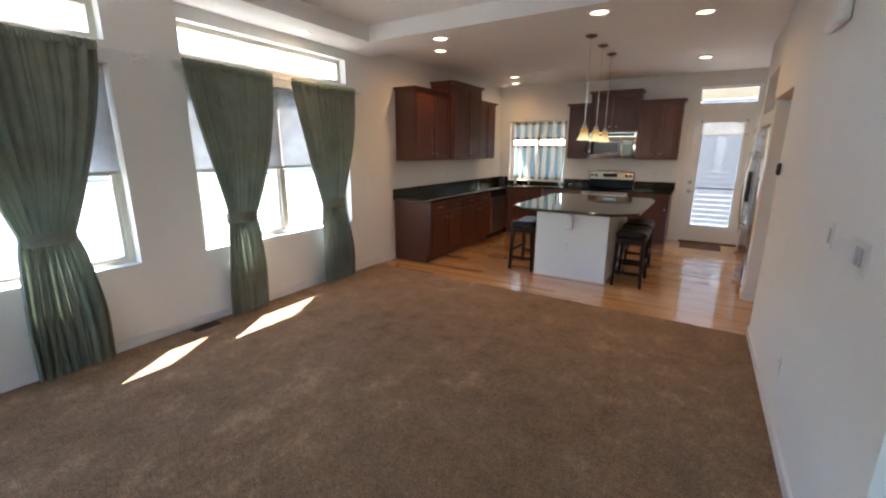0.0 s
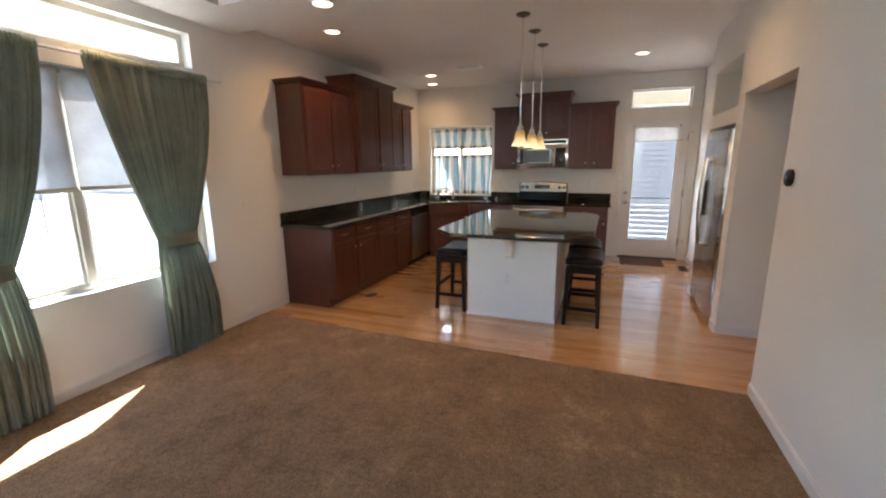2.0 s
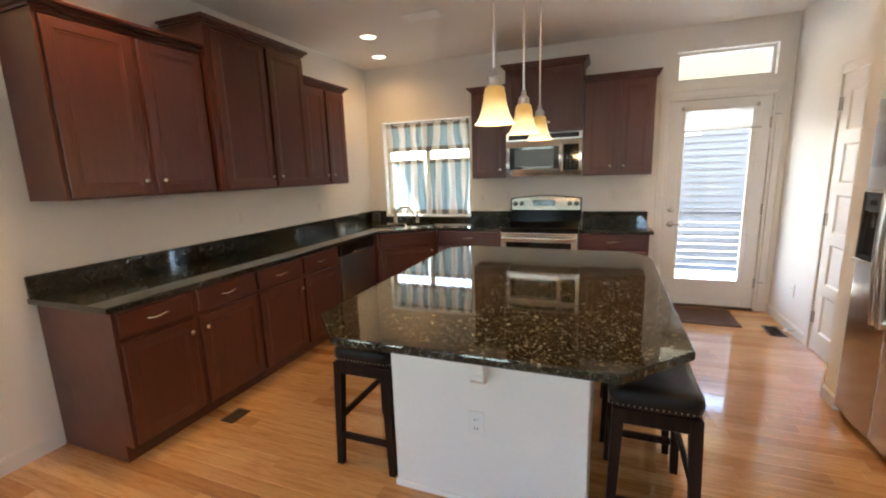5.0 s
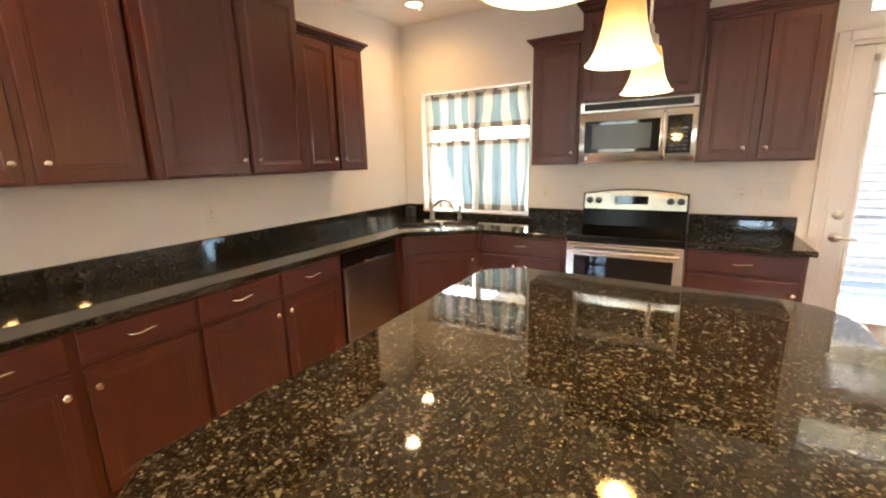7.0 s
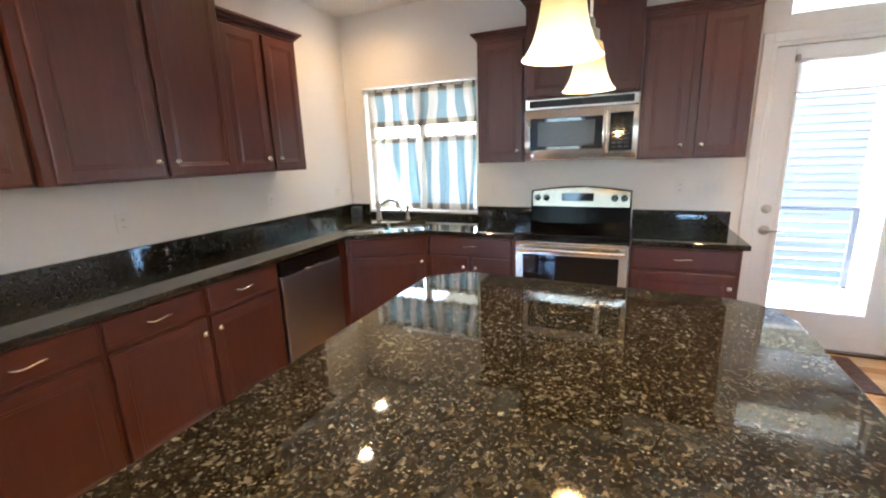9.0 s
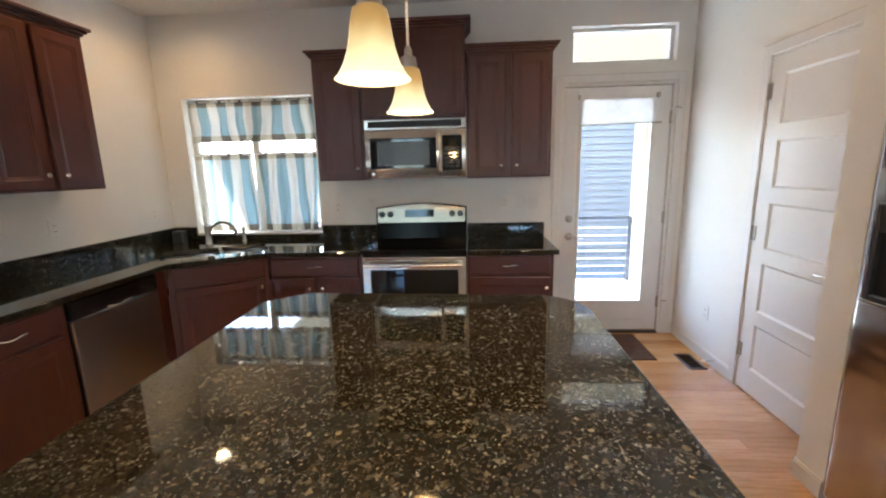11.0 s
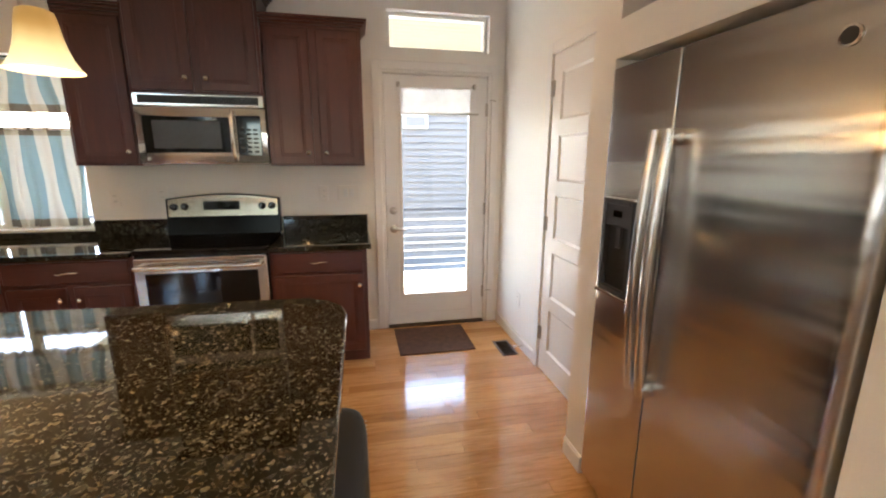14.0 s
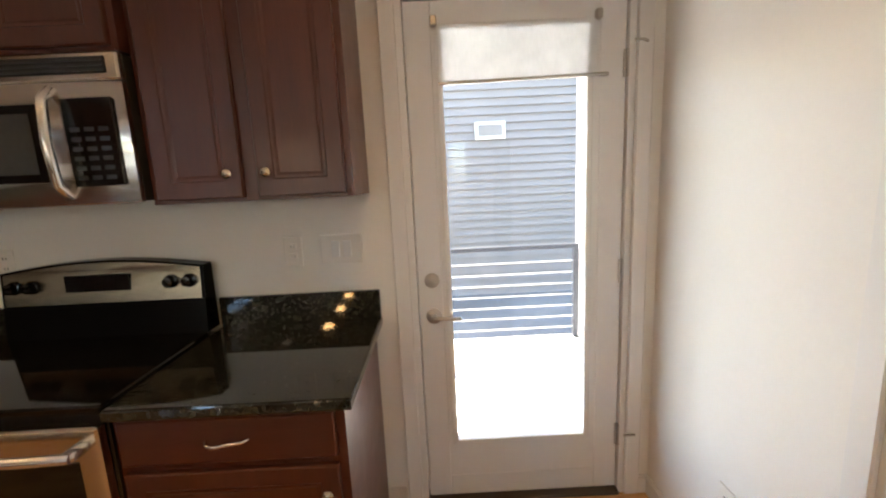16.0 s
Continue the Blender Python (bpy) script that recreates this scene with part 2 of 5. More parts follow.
def glass_material(name="clear_glass", tint=(1, 1, 1), rough=0.0):
    """Thin glazing: clear with a mirror share that grows at grazing angles."""
    m, nt, b = shader(name)
    nt.nodes.remove(b)
    t, g = nt.nodes.new("ShaderNodeBsdfTransparent"), nt.nodes.new("ShaderNodeBsdfGlossy")
    t.inputs["Color"].default_value = (*tint, 1)
    g.inputs["Roughness"].default_value = rough
    lw = nt.nodes.new("ShaderNodeLayerWeight")
    lw.inputs["Blend"].default_value = 0.5
    f = math_node(nt, "MULTIPLY_ADD", math_node(nt, "POWER", lw.outputs["Facing"], 4.0), 0.6)
    f.node.inputs[2].default_value = 0.02
    mx = nt.nodes.new("ShaderNodeMixShader")
    nt.links.new(f, mx.inputs[0])
    nt.links.new(t.outputs[0], mx.inputs[1])
    nt.links.new(g.outputs[0], mx.inputs[2])
    nt.links.new(mx.outputs[0], nt.nodes["Material Output"].inputs["Surface"])
    return m


def glow_material(name, color, strength):
    m, nt, b = shader(name)
    b.inputs["Base Color"].default_value = (*color, 1)
    b.inputs["Emission Color"].default_value = (*color, 1)
    b.inputs["Emission Strength"].default_value = strength
    return m


def shade_glass_material():
    """Lit frosted amber glass: pale at the rim, deeper amber at the neck."""
    m, nt, b = shader("frosted_amber_glass")
    tc = nt.nodes.new("ShaderNodeTexCoord")
    sep = nt.nodes.new("ShaderNodeSeparateXYZ")
    nt.links.new(tc.outputs["Object"], sep.inputs[0])
    up = nt.nodes.new("ShaderNodeMapRange")
    up.inputs["From Min"].default_value, up.inputs["From Max"].default_value = 1.648, 1.79
    nt.links.new(sep.outputs[2], up.inputs["Value"])
    veil = math_node(nt, "MULTIPLY_ADD", noise_tex(nt, coords(nt), 14, 4), 0.25)
    nt.links.new(up.outputs[0], veil.node.inputs[2])
    col = ramp(nt, veil, [(0.1, (1.0, 0.82, 0.46)), (0.5, (1.0, 0.74, 0.34)), (0.85, (0.80, 0.46, 0.13))])
    nt.links.new(mix(nt, 1.0, col, (0.55, 0.55, 0.55), "MULTIPLY"), b.inputs["Base Color"])
    nt.links.new(col, b.inputs["Emission Color"])
    nt.links.new(ramp(nt, veil, [(0.1, (0.105,) * 3), (0.5, (0.075,) * 3), (0.95, (0.03,) * 3)]), b.inputs["Emission Strength"])
    b.inputs["Roughness"].default_value = 0.35
    return m


M_WALL = surface("wall_paint", (0.84, 0.82, 0.77), 0.75, vary=0.02, coarse=0.8, relief=0.0012, relief_scale=160)
M_CEIL = surface("ceiling_paint", (0.87, 0.85, 0.81), 0.9, vary=0.02, relief=0.002, relief_scale=90)
M_TRIM = surface("trim_paint", (0.80, 0.79, 0.765), 0.4, vary=0.02)
M_DOOR = surface("door_paint", (0.80, 0.80, 0.79), 0.42, vary=0.02)
M_ISLAND = surface("island_paint", (0.86, 0.82, 0.745), 0.55, vary=0.02, relief=0.001)
M_CARPET = carpet_material()
M_PLANK = plank_material()
M_SUB = surface("subfloor", (0.05, 0.03, 0.015), 0.8)
M_CHERRY = cherry_material()
M_CHERRY_X = cherry_material("cherry_wood_level", (0.9, 0.9, 9))
M_GRANITE = granite_material("granite", 1.0)
# Same stone for the wall runs, pale flecks dimmed to imitate shade there.
M_GRANITE_SHADED = granite_material("granite_shaded", 0.38)
M_STEEL = steel_material()
M_STEEL_V = steel_material("brushed_steel_door", (1, 1, 120), (0.66, 0.635, 0.595), 0.21, 0.45, 3.0)
M_STEEL_DW = steel_material("satin_steel", (1, 1, 90), (0.40, 0.425, 0.46), 0.32, turn=0.25)
# Control panel copy of the steel, base darkened to offset its bright reflection.
M_STEEL_PANEL = steel_material("steel_darkened_for_glare", (1, 1, 90), (0.27, 0.225, 0.17), 0.20)
M_CHROME = surface("polished_nickel", (0.82, 0.79, 0.74), 0.22, metal=1.0, vary=0.03)
M_NICKEL = surface("satin_nickel", (0.52, 0.49, 0.45), 0.3, metal=1.0, vary=0.05)
M_BLACK = surface("black_enamel", (0.010, 0.010, 0.011), 0.10, vary=0.1)
M_BLACKGLASS = surface("black_glass", (0.008, 0.008, 0.009), 0.05, vary=0.05)
M_MATTE = surface("matte_black_plastic", (0.012, 0.012, 0.013), 0.5)
M_GREYBOX = surface("dark_grey_casing", (0.035, 0.035, 0.037), 0.45)
M_LEATHER = surface("black_leather", (0.015, 0.012, 0.011), 0.40, spec=0.22, vary=0.25, coarse=6, relief=0.002, relief_scale=260)
M_STOOL = surface("espresso_wood", (0.020, 0.0095, 0.007), 0.42, vary=0.25, coarse=5, stretch=(6, 6, 1), spec=0.14)
M_GREEN = cloth_material("green_curtain", (0.345, 0.372, 0.300), 0.42, streak=0.14)
M_HEADING = cloth_material("green_curtain_doubled", (0.300, 0.335, 0.250), 0.05, streak=0.12)
M_STRIPE = stripe_material()
M_SHADE = cloth_material("roller_shade_cloth", (0.72, 0.73, 0.74), 0.30, streak=0.04)
M_SHEER = cloth_material("sheer_blind_cloth", (0.86, 0.86, 0.86), 0.6, streak=0.03)
M_VINYL = surface("window_vinyl", (0.62, 0.58, 0.48), 0.4, vary=0.02)
M_GLASS = glass_material()
M_PLATE = surface("switch_plate_plastic", (0.83, 0.80, 0.74), 0.35, vary=0.01)
M_ROCKER = surface("grey_rocker_plastic", (0.50, 0.50, 0.51), 0.4, vary=0.02)
M_CANGLOW = glow_material("can_lamp_glow", (1.0, 0.74, 0.46), 0.55)
M_AMBER = shade_glass_material()
M_BULB = glow_material("bulb_glow", (1.0, 0.85, 0.6), 1.2)
M_MAT = surface("door_mat_fibre", (0.105, 0.056, 0.036), 0.95, vary=0.3, coarse=20, relief=0.004, relief_scale=300)
M_VENT = surface("brown_vent_metal", (0.075, 0.052, 0.036), 0.45, metal=0.3)
M_SIDING = surface("grey_siding", (0.225, 0.195, 0.170), 0.7, vary=0.06, coarse=0.7, relief=0.001)
M_DECK = surface("deck_boards", (0.70, 0.67, 0.62), 0.7, vary=0.1, coarse=3, stretch=(1, 8, 1))
M_RAIL = surface("dark_rail_metal", (0.06, 0.06, 0.07), 0.4, metal=0.3)
M_CABLE = surface("steel_rail_bar", (0.65, 0.65, 0.67), 0.35, metal=0.6)
M_POST = surface("tan_post_paint", (0.50, 0.30, 0.20), 0.7, vary=0.06)
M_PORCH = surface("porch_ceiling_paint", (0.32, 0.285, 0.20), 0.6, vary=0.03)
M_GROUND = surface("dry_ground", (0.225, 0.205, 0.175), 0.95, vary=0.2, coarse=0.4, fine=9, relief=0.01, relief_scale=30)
M_ROAD = surface("worn_street_paving", (0.22, 0.215, 0.205), 0.9, vary=0.1, coarse=0.5, fine=20)
M_HOUSE = surface("far_stucco", (0.55, 0.47, 0.38), 0.9)
M_ROOF = surface("far_roof_shingle", (0.16, 0.13, 0.11), 0.9, vary=0.2)
M_GUARD = surface("black_guard_glass", (0.006, 0.006, 0.007), 0.16, vary=0.05, spec=0.05)
M_BARK = surface("bare_bark", (0.13, 0.10, 0.08), 0.9, vary=0.2)
M_ENAMEL = surface("white_enamel", (0.90, 0.90, 0.89), 0.3, vary=0.02)
M_DARKNICKEL = surface("dark_nickel", (0.20, 0.175, 0.15), 0.3, metal=1.0, vary=0.06)
M_KEY = surface("key_legend", (0.018, 0.018, 0.019), 0.35)
M_FARGLASS = surface("far_window_glass", (0.20, 0.175, 0.15), 0.3)
M_SINK = steel_material("sink_steel", (1, 1, 1), (0.6, 0.6, 0.6), 0.3)


# ---- mesh helpers ----
def add_box(bm, x0, x1, y0, y1, z0, z1, bevel=0.0, seg=1):
    vs = [bm.verts.new((x, y, z)) for z in (z0, z1) for x, y in ((x0, y0), (x1, y0), (x1, y1), (x0, y1))]
    fs = [bm.faces.new([vs[i] for i in q]) for q in ((3, 2, 1, 0), (4, 5, 6, 7), (0, 1, 5, 4), (1, 2, 6, 5), (2, 3, 7, 6), (3, 0, 4, 7))]
    if bevel:
        edges = list({e for f in fs for e in f.edges})
        bmesh.ops.bevel(bm, geom=edges, offset=bevel, segments=seg, affect="EDGES", profile=0.5)
    return vs


def box(*args, bevel=0.0, seg=1):
    bm = bmesh.new()
    add_box(bm, *args, bevel=bevel, seg=seg)
    return bm


def boxes(*rows, bevel=0.0):
    bm = bmesh.new()
    for r in rows:
        add_box(bm, *r, bevel=bevel)
    return bm


def lathe(profile, n=20, centre=(0, 0, 0), axis="z"):
    """Turns (radius, height) pairs about an axis through the centre."""
    bm = bmesh.new()
    rings = []
    for r, h in profile:
        ring = []
        for k in range(n):
            a = 2 * math.pi * k / n
            p = (r * math.cos(a), r * math.sin(a), h)
            if axis == "x":
                p = (p[2], p[0], p[1])
            elif axis == "y":
                p = (p[0], p[2], p[1])
            ring.append(bm.verts.new(Vector(p) + Vector(centre)))
        rings.append(ring)
    for a, b in zip(rings, rings[1:]):
        for k in range(n):
            bm.faces.new((a[k], a[(k + 1) % n], b[(k + 1) % n], b[k]))
    for ring in (rings[0], rings[-1]):
        bm.faces.new(ring)
    bmesh.ops.recalc_face_normals(bm, faces=bm.faces)
    return bm


def tube(points, radius, n=8, flat=1.0):
    """A round bar along points; flat squashes it across."""
    bm = bmesh.new()
    pts = [Vector(p) for p in points]
    rings = []
    side = None
    for i, p in enumerate(pts):
        d = (pts[min(i + 1, len(pts) - 1)] - pts[max(i - 1, 0)]).normalized()
        if side is None:
            side = d.orthogonal().normalized()
        side = (side - d * side.dot(d)).normalized()
        up = d.cross(side)
        rings.append([bm.verts.new(p + radius * (math.cos(2 * math.pi * k / n) * side + flat * math.sin(2 * math.pi * k / n) * up)) for k in range(n)])
    for a, b in zip(rings, rings[1:]):
        for k in range(n):
            bm.faces.new((a[k], a[(k + 1) % n], b[(k + 1) % n], b[k]))
    for ring in (rings[0], rings[-1]):
        bm.faces.new(ring)
    bmesh.ops.recalc_face_normals(bm, faces=bm.faces)
    return bm


def prism(outline, z0, z1, bevel=0.0, seg=2):
    bm = bmesh.new()
    low = [bm.verts.new((x, y, z0)) for x, y in outline]
    top = [bm.verts.new((x, y, z1)) for x, y in outline]
    n = len(outline)
    caps = [bm.faces.new(list(reversed(low))), bm.faces.new(top)]
    for k in range(n):
        bm.faces.new((low[k], low[(k + 1) % n], top[(k + 1) % n], top[k]))
    bmesh.ops.recalc_face_normals(bm, faces=bm.faces)
    if bevel:
        edges = list({e for f in caps for e in f.edges})
        bmesh.ops.bevel(bm, geom=edges, offset=bevel, segments=seg, affect="EDGES", profile=0.5)
    return bm


def front(w, h, th=0.02, rail=0.0, sink=0.006, edge=0.004):
    """A door or drawer front: u across, z up, y towards -y; rail > 0 gives a recessed panel."""
    bm = bmesh.new()
    rings = [(0, 0), (0, -(th - edge)), (edge, -th)]
    if rail:
        rings += [(rail, -th), (rail + 0.004, -th + 0.003), (rail + 0.012, -th + 0.003), (rail + 0.02, -th + sink)]
    loops = []
    for i, y in rings:
        loops.append([bm.verts.new(p) for p in ((i, y, i), (w - i, y, i), (w - i, y, h - i), (i, y, h - i))])
    for a, b in zip(loops, loops[1:]):
        for k in range(4):
            bm.faces.new((a[k], a[(k + 1) % 4], b[(k + 1) % 4], b[k]))
    bm.faces.new(loops[-1])
    bm.faces.new(list(reversed(loops[0])))
    return bm


def moved(bm, m):
    bmesh.ops.transform(bm, matrix=m, verts=bm.verts)
    return bm


def joined(*bms):
    out = bmesh.new()
    for b in bms:
        me = bpy.data.meshes.new("tmp")
        b.to_mesh(me)
        b.free()
        out.from_mesh(me)
        bpy.data.meshes.remove(me)
    return out


def mesh_of(name, bm, material, smooth=None):
    me = bpy.data.meshes.new(name)
    if smooth:
        for f in bm.faces:
            f.smooth = True
        for e in bm.edges:
            e.smooth = len(e.link_faces) == 2 and e.calc_face_angle(0) < radians(smooth)
    bm.to_mesh(me)
    bm.free()
    me.materials.append(material)
    return me


def thing(name, loc, label, category, group=""):
    ob = new(name)
    ob.empty_display_size = 0.1
    ob.matrix_basis = Matrix.Translation(loc)
    return tagged(ob, label, category, group)


def part(name, bm, material, parent, label="", smooth=None):
    """One mesh, written in world metres, under a thing or under one of its parts."""
    ob = new(name, mesh_of(name, bm, material, smooth))
    ob.parent = parent
    if parent.parent is None:
        ob.matrix_parent_inverse = parent.matrix_basis.inverted()
    return tagged(ob, label)


def solid(name, bm, material, label, category, group="", kind="", smooth=None):
    return tagged(new(name, mesh_of(name, bm, material, smooth)), label, category, group, kind)


def cells(u_cuts, z_cuts, holes):
    """The cells of a wall between its cuts that no hole takes."""
    for a, b in zip(u_cuts, u_cuts[1:]):
        for c, d in zip(z_cuts, z_cuts[1:]):
            if not any(h[0] <= a and b <= h[1] and h[2] <= c and d <= h[3] for h in holes):
                yield a, b, c, d


def wall(name, along, u0, u1, t0, t1, z0, z1, holes, label, material=None):
    """A wall along x or y, t0 to t1 thick, with holes (u0, u1, z0, z1) through it."""
    us = sorted({u0, u1, *[h[0] for h in holes], *[h[1] for h in holes]})
    zs = sorted({z0, z1, *[h[2] for h in holes], *[h[3] for h in holes]})
    bm = bmesh.new()
    for a, b, c, d in cells(us, zs, holes):
        add_box(bm, *((a, b, t0, t1) if along == "x" else (t0, t1, a, b)), c, d)
    bmesh.ops.remove_doubles(bm, verts=bm.verts, dist=1e-5)
    bm.verts.index_update()
    seen = {}
    for f in bm.faces:
        seen.setdefault(tuple(sorted(v.index for v in f.verts)), []).append(f)
    bmesh.ops.delete(bm, geom=[f for fs in seen.values() if len(fs) > 1 for f in fs], context="FACES")
    return solid(name, bm, material or M_WALL, label, "wall", kind="structure")


# ---- structure ----
LX, BY, RX, PX, NX = -3.42, 8.11, 0.75, 1.01, 0.775
CEIL, SOFFIT, TRAY = 2.757, 2.645, 2.80
NEAR_Y, CARPET_Y, BEAM_Y = -2.75, 4.03, 4.08
WIN_A = (-0.53, 1.305)
WIN_B = (1.815, 3.655)
wall("wall_west", "y", NEAR_Y - 0.14, BY + 0.15, LX - 0.14, LX, -0.02, 3.0,
     [(*w, *z) for w in (WIN_A, WIN_B) for z in ((0.655, 2.13), (2.275, 2.54))], "off-white painted wall with two tall windows and transoms")
wall("wall_north", "x", LX, PX + 0.14, BY, BY + 0.15, -0.02, 3.0,
     [(-3.205, -2.055, 0.928, 2.10), (0.0, 0.905, 0.0, 2.11), (0.065, 0.875, 2.255, 2.53)], "off-white painted kitchen wall with window, door and transom")
wall("wall_east_living", "y", 1.31, CARPET_Y - 0.005, RX, RX + 0.14, -0.02, 3.0, [], "off-white painted living room wall")
wall("wall_east_header", "y", CARPET_Y - 0.005, 5.10, RX, RX + 0.14, 2.01, 3.0, [], "off-white lintel over a hallway opening")
wall("wall_fridge", "y", 5.10, 6.37, NX, RX + 0.30, -0.02, 3.0, [(5.270, 6.215, -0.02, 1.81), (5.285, 6.20, 1.945, 2.36)], "off-white wall with refrigerator recess and niche")
wall("wall_hall_north", "x", RX + 0.30, 2.5, 5.10, 5.24, -0.02, 3.0, [], "off-white hallway wall")
wall("wall_hall_south", "x", RX + 0.14, 2.5, CARPET_Y - 0.145, CARPET_Y - 0.005, -0.02, 3.0, [], "off-white hallway wall")
wall("wall_hall_east", "y", 3.885, 5.24, 2.5, 2.64, -0.02, 3.0, [], "off-white end wall of the hallway")
wall("wall_recess_back", "y", 5.24, 6.37, 1.56, 1.70, -0.02, 3.0, [], "plain wall behind the refrigerator")
solid("wall_recess_lining", boxes((RX + 0.30, 1.56, 5.24, 5.270, 0, 3), (RX + 0.30, 1.56, 6.215, 6.37, 0, 3), (RX + 0.30, 1.56, 5.285, 6.215, 1.81, 1.945), (RX + 0.30, 1.56, 5.285, 6.215, 2.36, 2.5)), M_WALL, "painted lining of the recess and niche", "wall", kind="structure")
wall("wall_pantry", "y", 6.37, BY, PX, PX + 0.14, -0.02, 3.0, [(6.455, 7.215, -0.02, 2.065)], "off-white painted wall with a pantry door")
wall("wall_south", "x", LX, 2.1, NEAR_Y - 0.14, NEAR_Y, -0.02, 3.0, [(-3.30, -2.20, 0.655, 2.48), (0.55, 1.88, 0.655, 2.48)], "off-white front wall with two unseen, added windows")
wall("wall_entry", "y", NEAR_Y, 1.31, 1.96, 2.10, -0.02, 3.0, [], "plain off-white entry wall")
wall("wall_entry_return", "x", RX + 0.14, 1.96, 1.31, 1.45, -0.02, 3.0, [], "plain off-white entry wall")
solid("pantry_back", boxes((1.8, 1.9, 6.2, 8.26, 0, 3), (1.17, 1.8, 6.24, 6.37, 0, 3)), M_WALL, "plain pantry wall", "wall", kind="structure")

solid("ceiling_kitchen", box(LX - 0.14, 2.64, BEAM_Y, BY + 0.15, CEIL, CEIL + 0.1), M_CEIL, "white painted kitchen ceiling", "ceiling", kind="structure")
TX0, TX1, TY0, TY1 = -2.93, 0.26, -2.25, 3.53
solid("ceiling_soffit", boxes((LX, TX0, NEAR_Y, BEAM_Y, SOFFIT, 3.0), (TX1, 2.1, NEAR_Y, BEAM_Y, SOFFIT, 3.0), (TX0, TX1, TY1, BEAM_Y, SOFFIT, 3.0), (TX0, TX1, NEAR_Y, TY0, SOFFIT, 3.0)),
      M_CEIL, "white painted soffit around a tray ceiling", "ceiling", kind="structure")
solid("ceiling_tray", box(TX0, TX1, TY0, TY1, TRAY, TRAY + 0.1), M_CEIL, "white recessed tray ceiling", "ceiling", kind="structure")
solid("roof", box(LX - 0.14, 2.7, NEAR_Y - 0.14, BY + 0.15, 3.0, 3.2), M_ROOF, "plain roof slab over the rooms", "roof", kind="structure")
solid("floor_carpet", prism([(LX, NEAR_Y), (1.96, NEAR_Y), (1.96, 1.31), (RX, 1.31), (RX, 4.005), (LX, 4.115)], -0.02, 0.008, 0.003), M_CARPET, "brown cut-pile wall-to-wall carpet with worn traffic marks", "carpet", kind="structure")
floor = solid("floor", boxes((LX, 2.5, 3.9, 5.24, -0.04, -0.006), (LX, 1.6, 5.24, BY + 0.14, -0.04, -0.006)), M_SUB, "glossy oak strip floor", "floor", kind="structure")


def skirting(name, rows):
    """Baseboards: runs (x0, y0, x1, y1, nx, ny) with the room on the side (nx, ny)."""
    bm = bmesh.new()
    for x0, y0, x1, y1, nx, ny in rows:
        for h, t in ((0.075, 0.012), (0.085, 0.007)):
            add_box(bm, min(x0, x1, x0 + nx * t), max(x0, x1, x0 + nx * t), min(y0, y1, y0 + ny * t), max(y0, y1, y0 + ny * t), 0.0 if h < 0.08 else 0.075, h)
    return solid(name, bm, M_TRIM, "white painted baseboard", "baseboard", kind="structure")


skirting("baseboard", [(LX, NEAR_Y, LX, 4.50, 1, 0), (RX, 1.31, RX, CARPET_Y - 0.005, -1, 0), (RX, CARPET_Y - 0.005, RX + 0.14, CARPET_Y - 0.005, 0, 1), (NX, 5.10, 2.5, 5.10, 0, -1), (NX, 5.10, NX, 5.270, -1, 0), (NX, 6.215, NX, 6.37, -1, 0), (NX, 6.37, PX, 6.37, 0, 1), (PX, 7.275, PX, BY, -1, 0), (0.965, BY, PX, BY, 0, -1), (-0.14, BY, -0.07, BY, 0, -1)])


# ---- windows and doors ----
def frame_bars(x0, x1, y0, y1, z0, z1, w, along):
    """Four bars round a rectangle in a wall along x or y."""
    u0, u1 = (x0, x1) if along == "x" else (y0, y1)
    bm = bmesh.new()
    for a, b, c, d in ((u0, u0 + w, z0, z1), (u1 - w, u1, z0, z1), (u0 + w, u1 - w, z0, z0 + w), (u0 + w, u1 - w, z1 - w, z1)):
        if along == "x":
            add_box(bm, a, b, y0, y1, c, d, bevel=0.003)
        else:
            add_box(bm, x0, x1, a, b, c, d, bevel=0.003)
    return bm


def pane(name, x0, x1, y0, y1, z0, z1, parent):
    ob = part(name, box(x0, x1, y0, y1, z0, z1), M_GLASS, parent)
    ob.visible_shadow = False
    return ob


def side_window(name, y0, y1, z0, z1, mullion, label):
    xo, xi = LX - 0.135, LX - 0.085
    w = tagged(thing(name, (LX - 0.1, (y0 + y1) / 2, z0), label, "window"), kind="structure")
    part("window_frame", frame_bars(xo, xi, y0, y1, z0, z1, 0.045, "y"), M_VINYL, w)
    if mullion:
        m = (y0 + y1) / 2
        part("mullion", box(xo + 0.005, xi + 0.012, m - 0.03, m + 0.03, z0 + 0.045, z1 - 0.045, bevel=0.004), M_VINYL, w)
        for a, b in ((y0 + 0.045, m - 0.03), (m + 0.03, y1 - 0.045)):
            part("sash", frame_bars(xo + 0.01, xi - 0.008, a, b, z0 + 0.045, z1 - 0.045, 0.022, "y"), M_VINYL, w)
            pane("pane", xo + 0.02, xo + 0.024, a + 0.02, b - 0.02, z0 + 0.06, z1 - 0.06, w)
        part("sill", box(xi, LX + 0.004, y0, y1, z0 - 0.001, z0 + 0.012, bevel=0.003), M_TRIM, w)
    else:
        pane("pane", xo + 0.02, xo + 0.024, y0 + 0.04, y1 - 0.04, z0 + 0.04, z1 - 0.04, w)
    return w


for i, (a, b) in enumerate((WIN_A, WIN_B)):
    side_window("window_%d" % (2 * i + 1), a, b, 0.655, 2.13, True, "tall sliding window with almond vinyl frame")
    side_window("window_%d" % (2 * i + 2), a, b, 2.275, 2.54, False, "clear transom window above a sliding window")

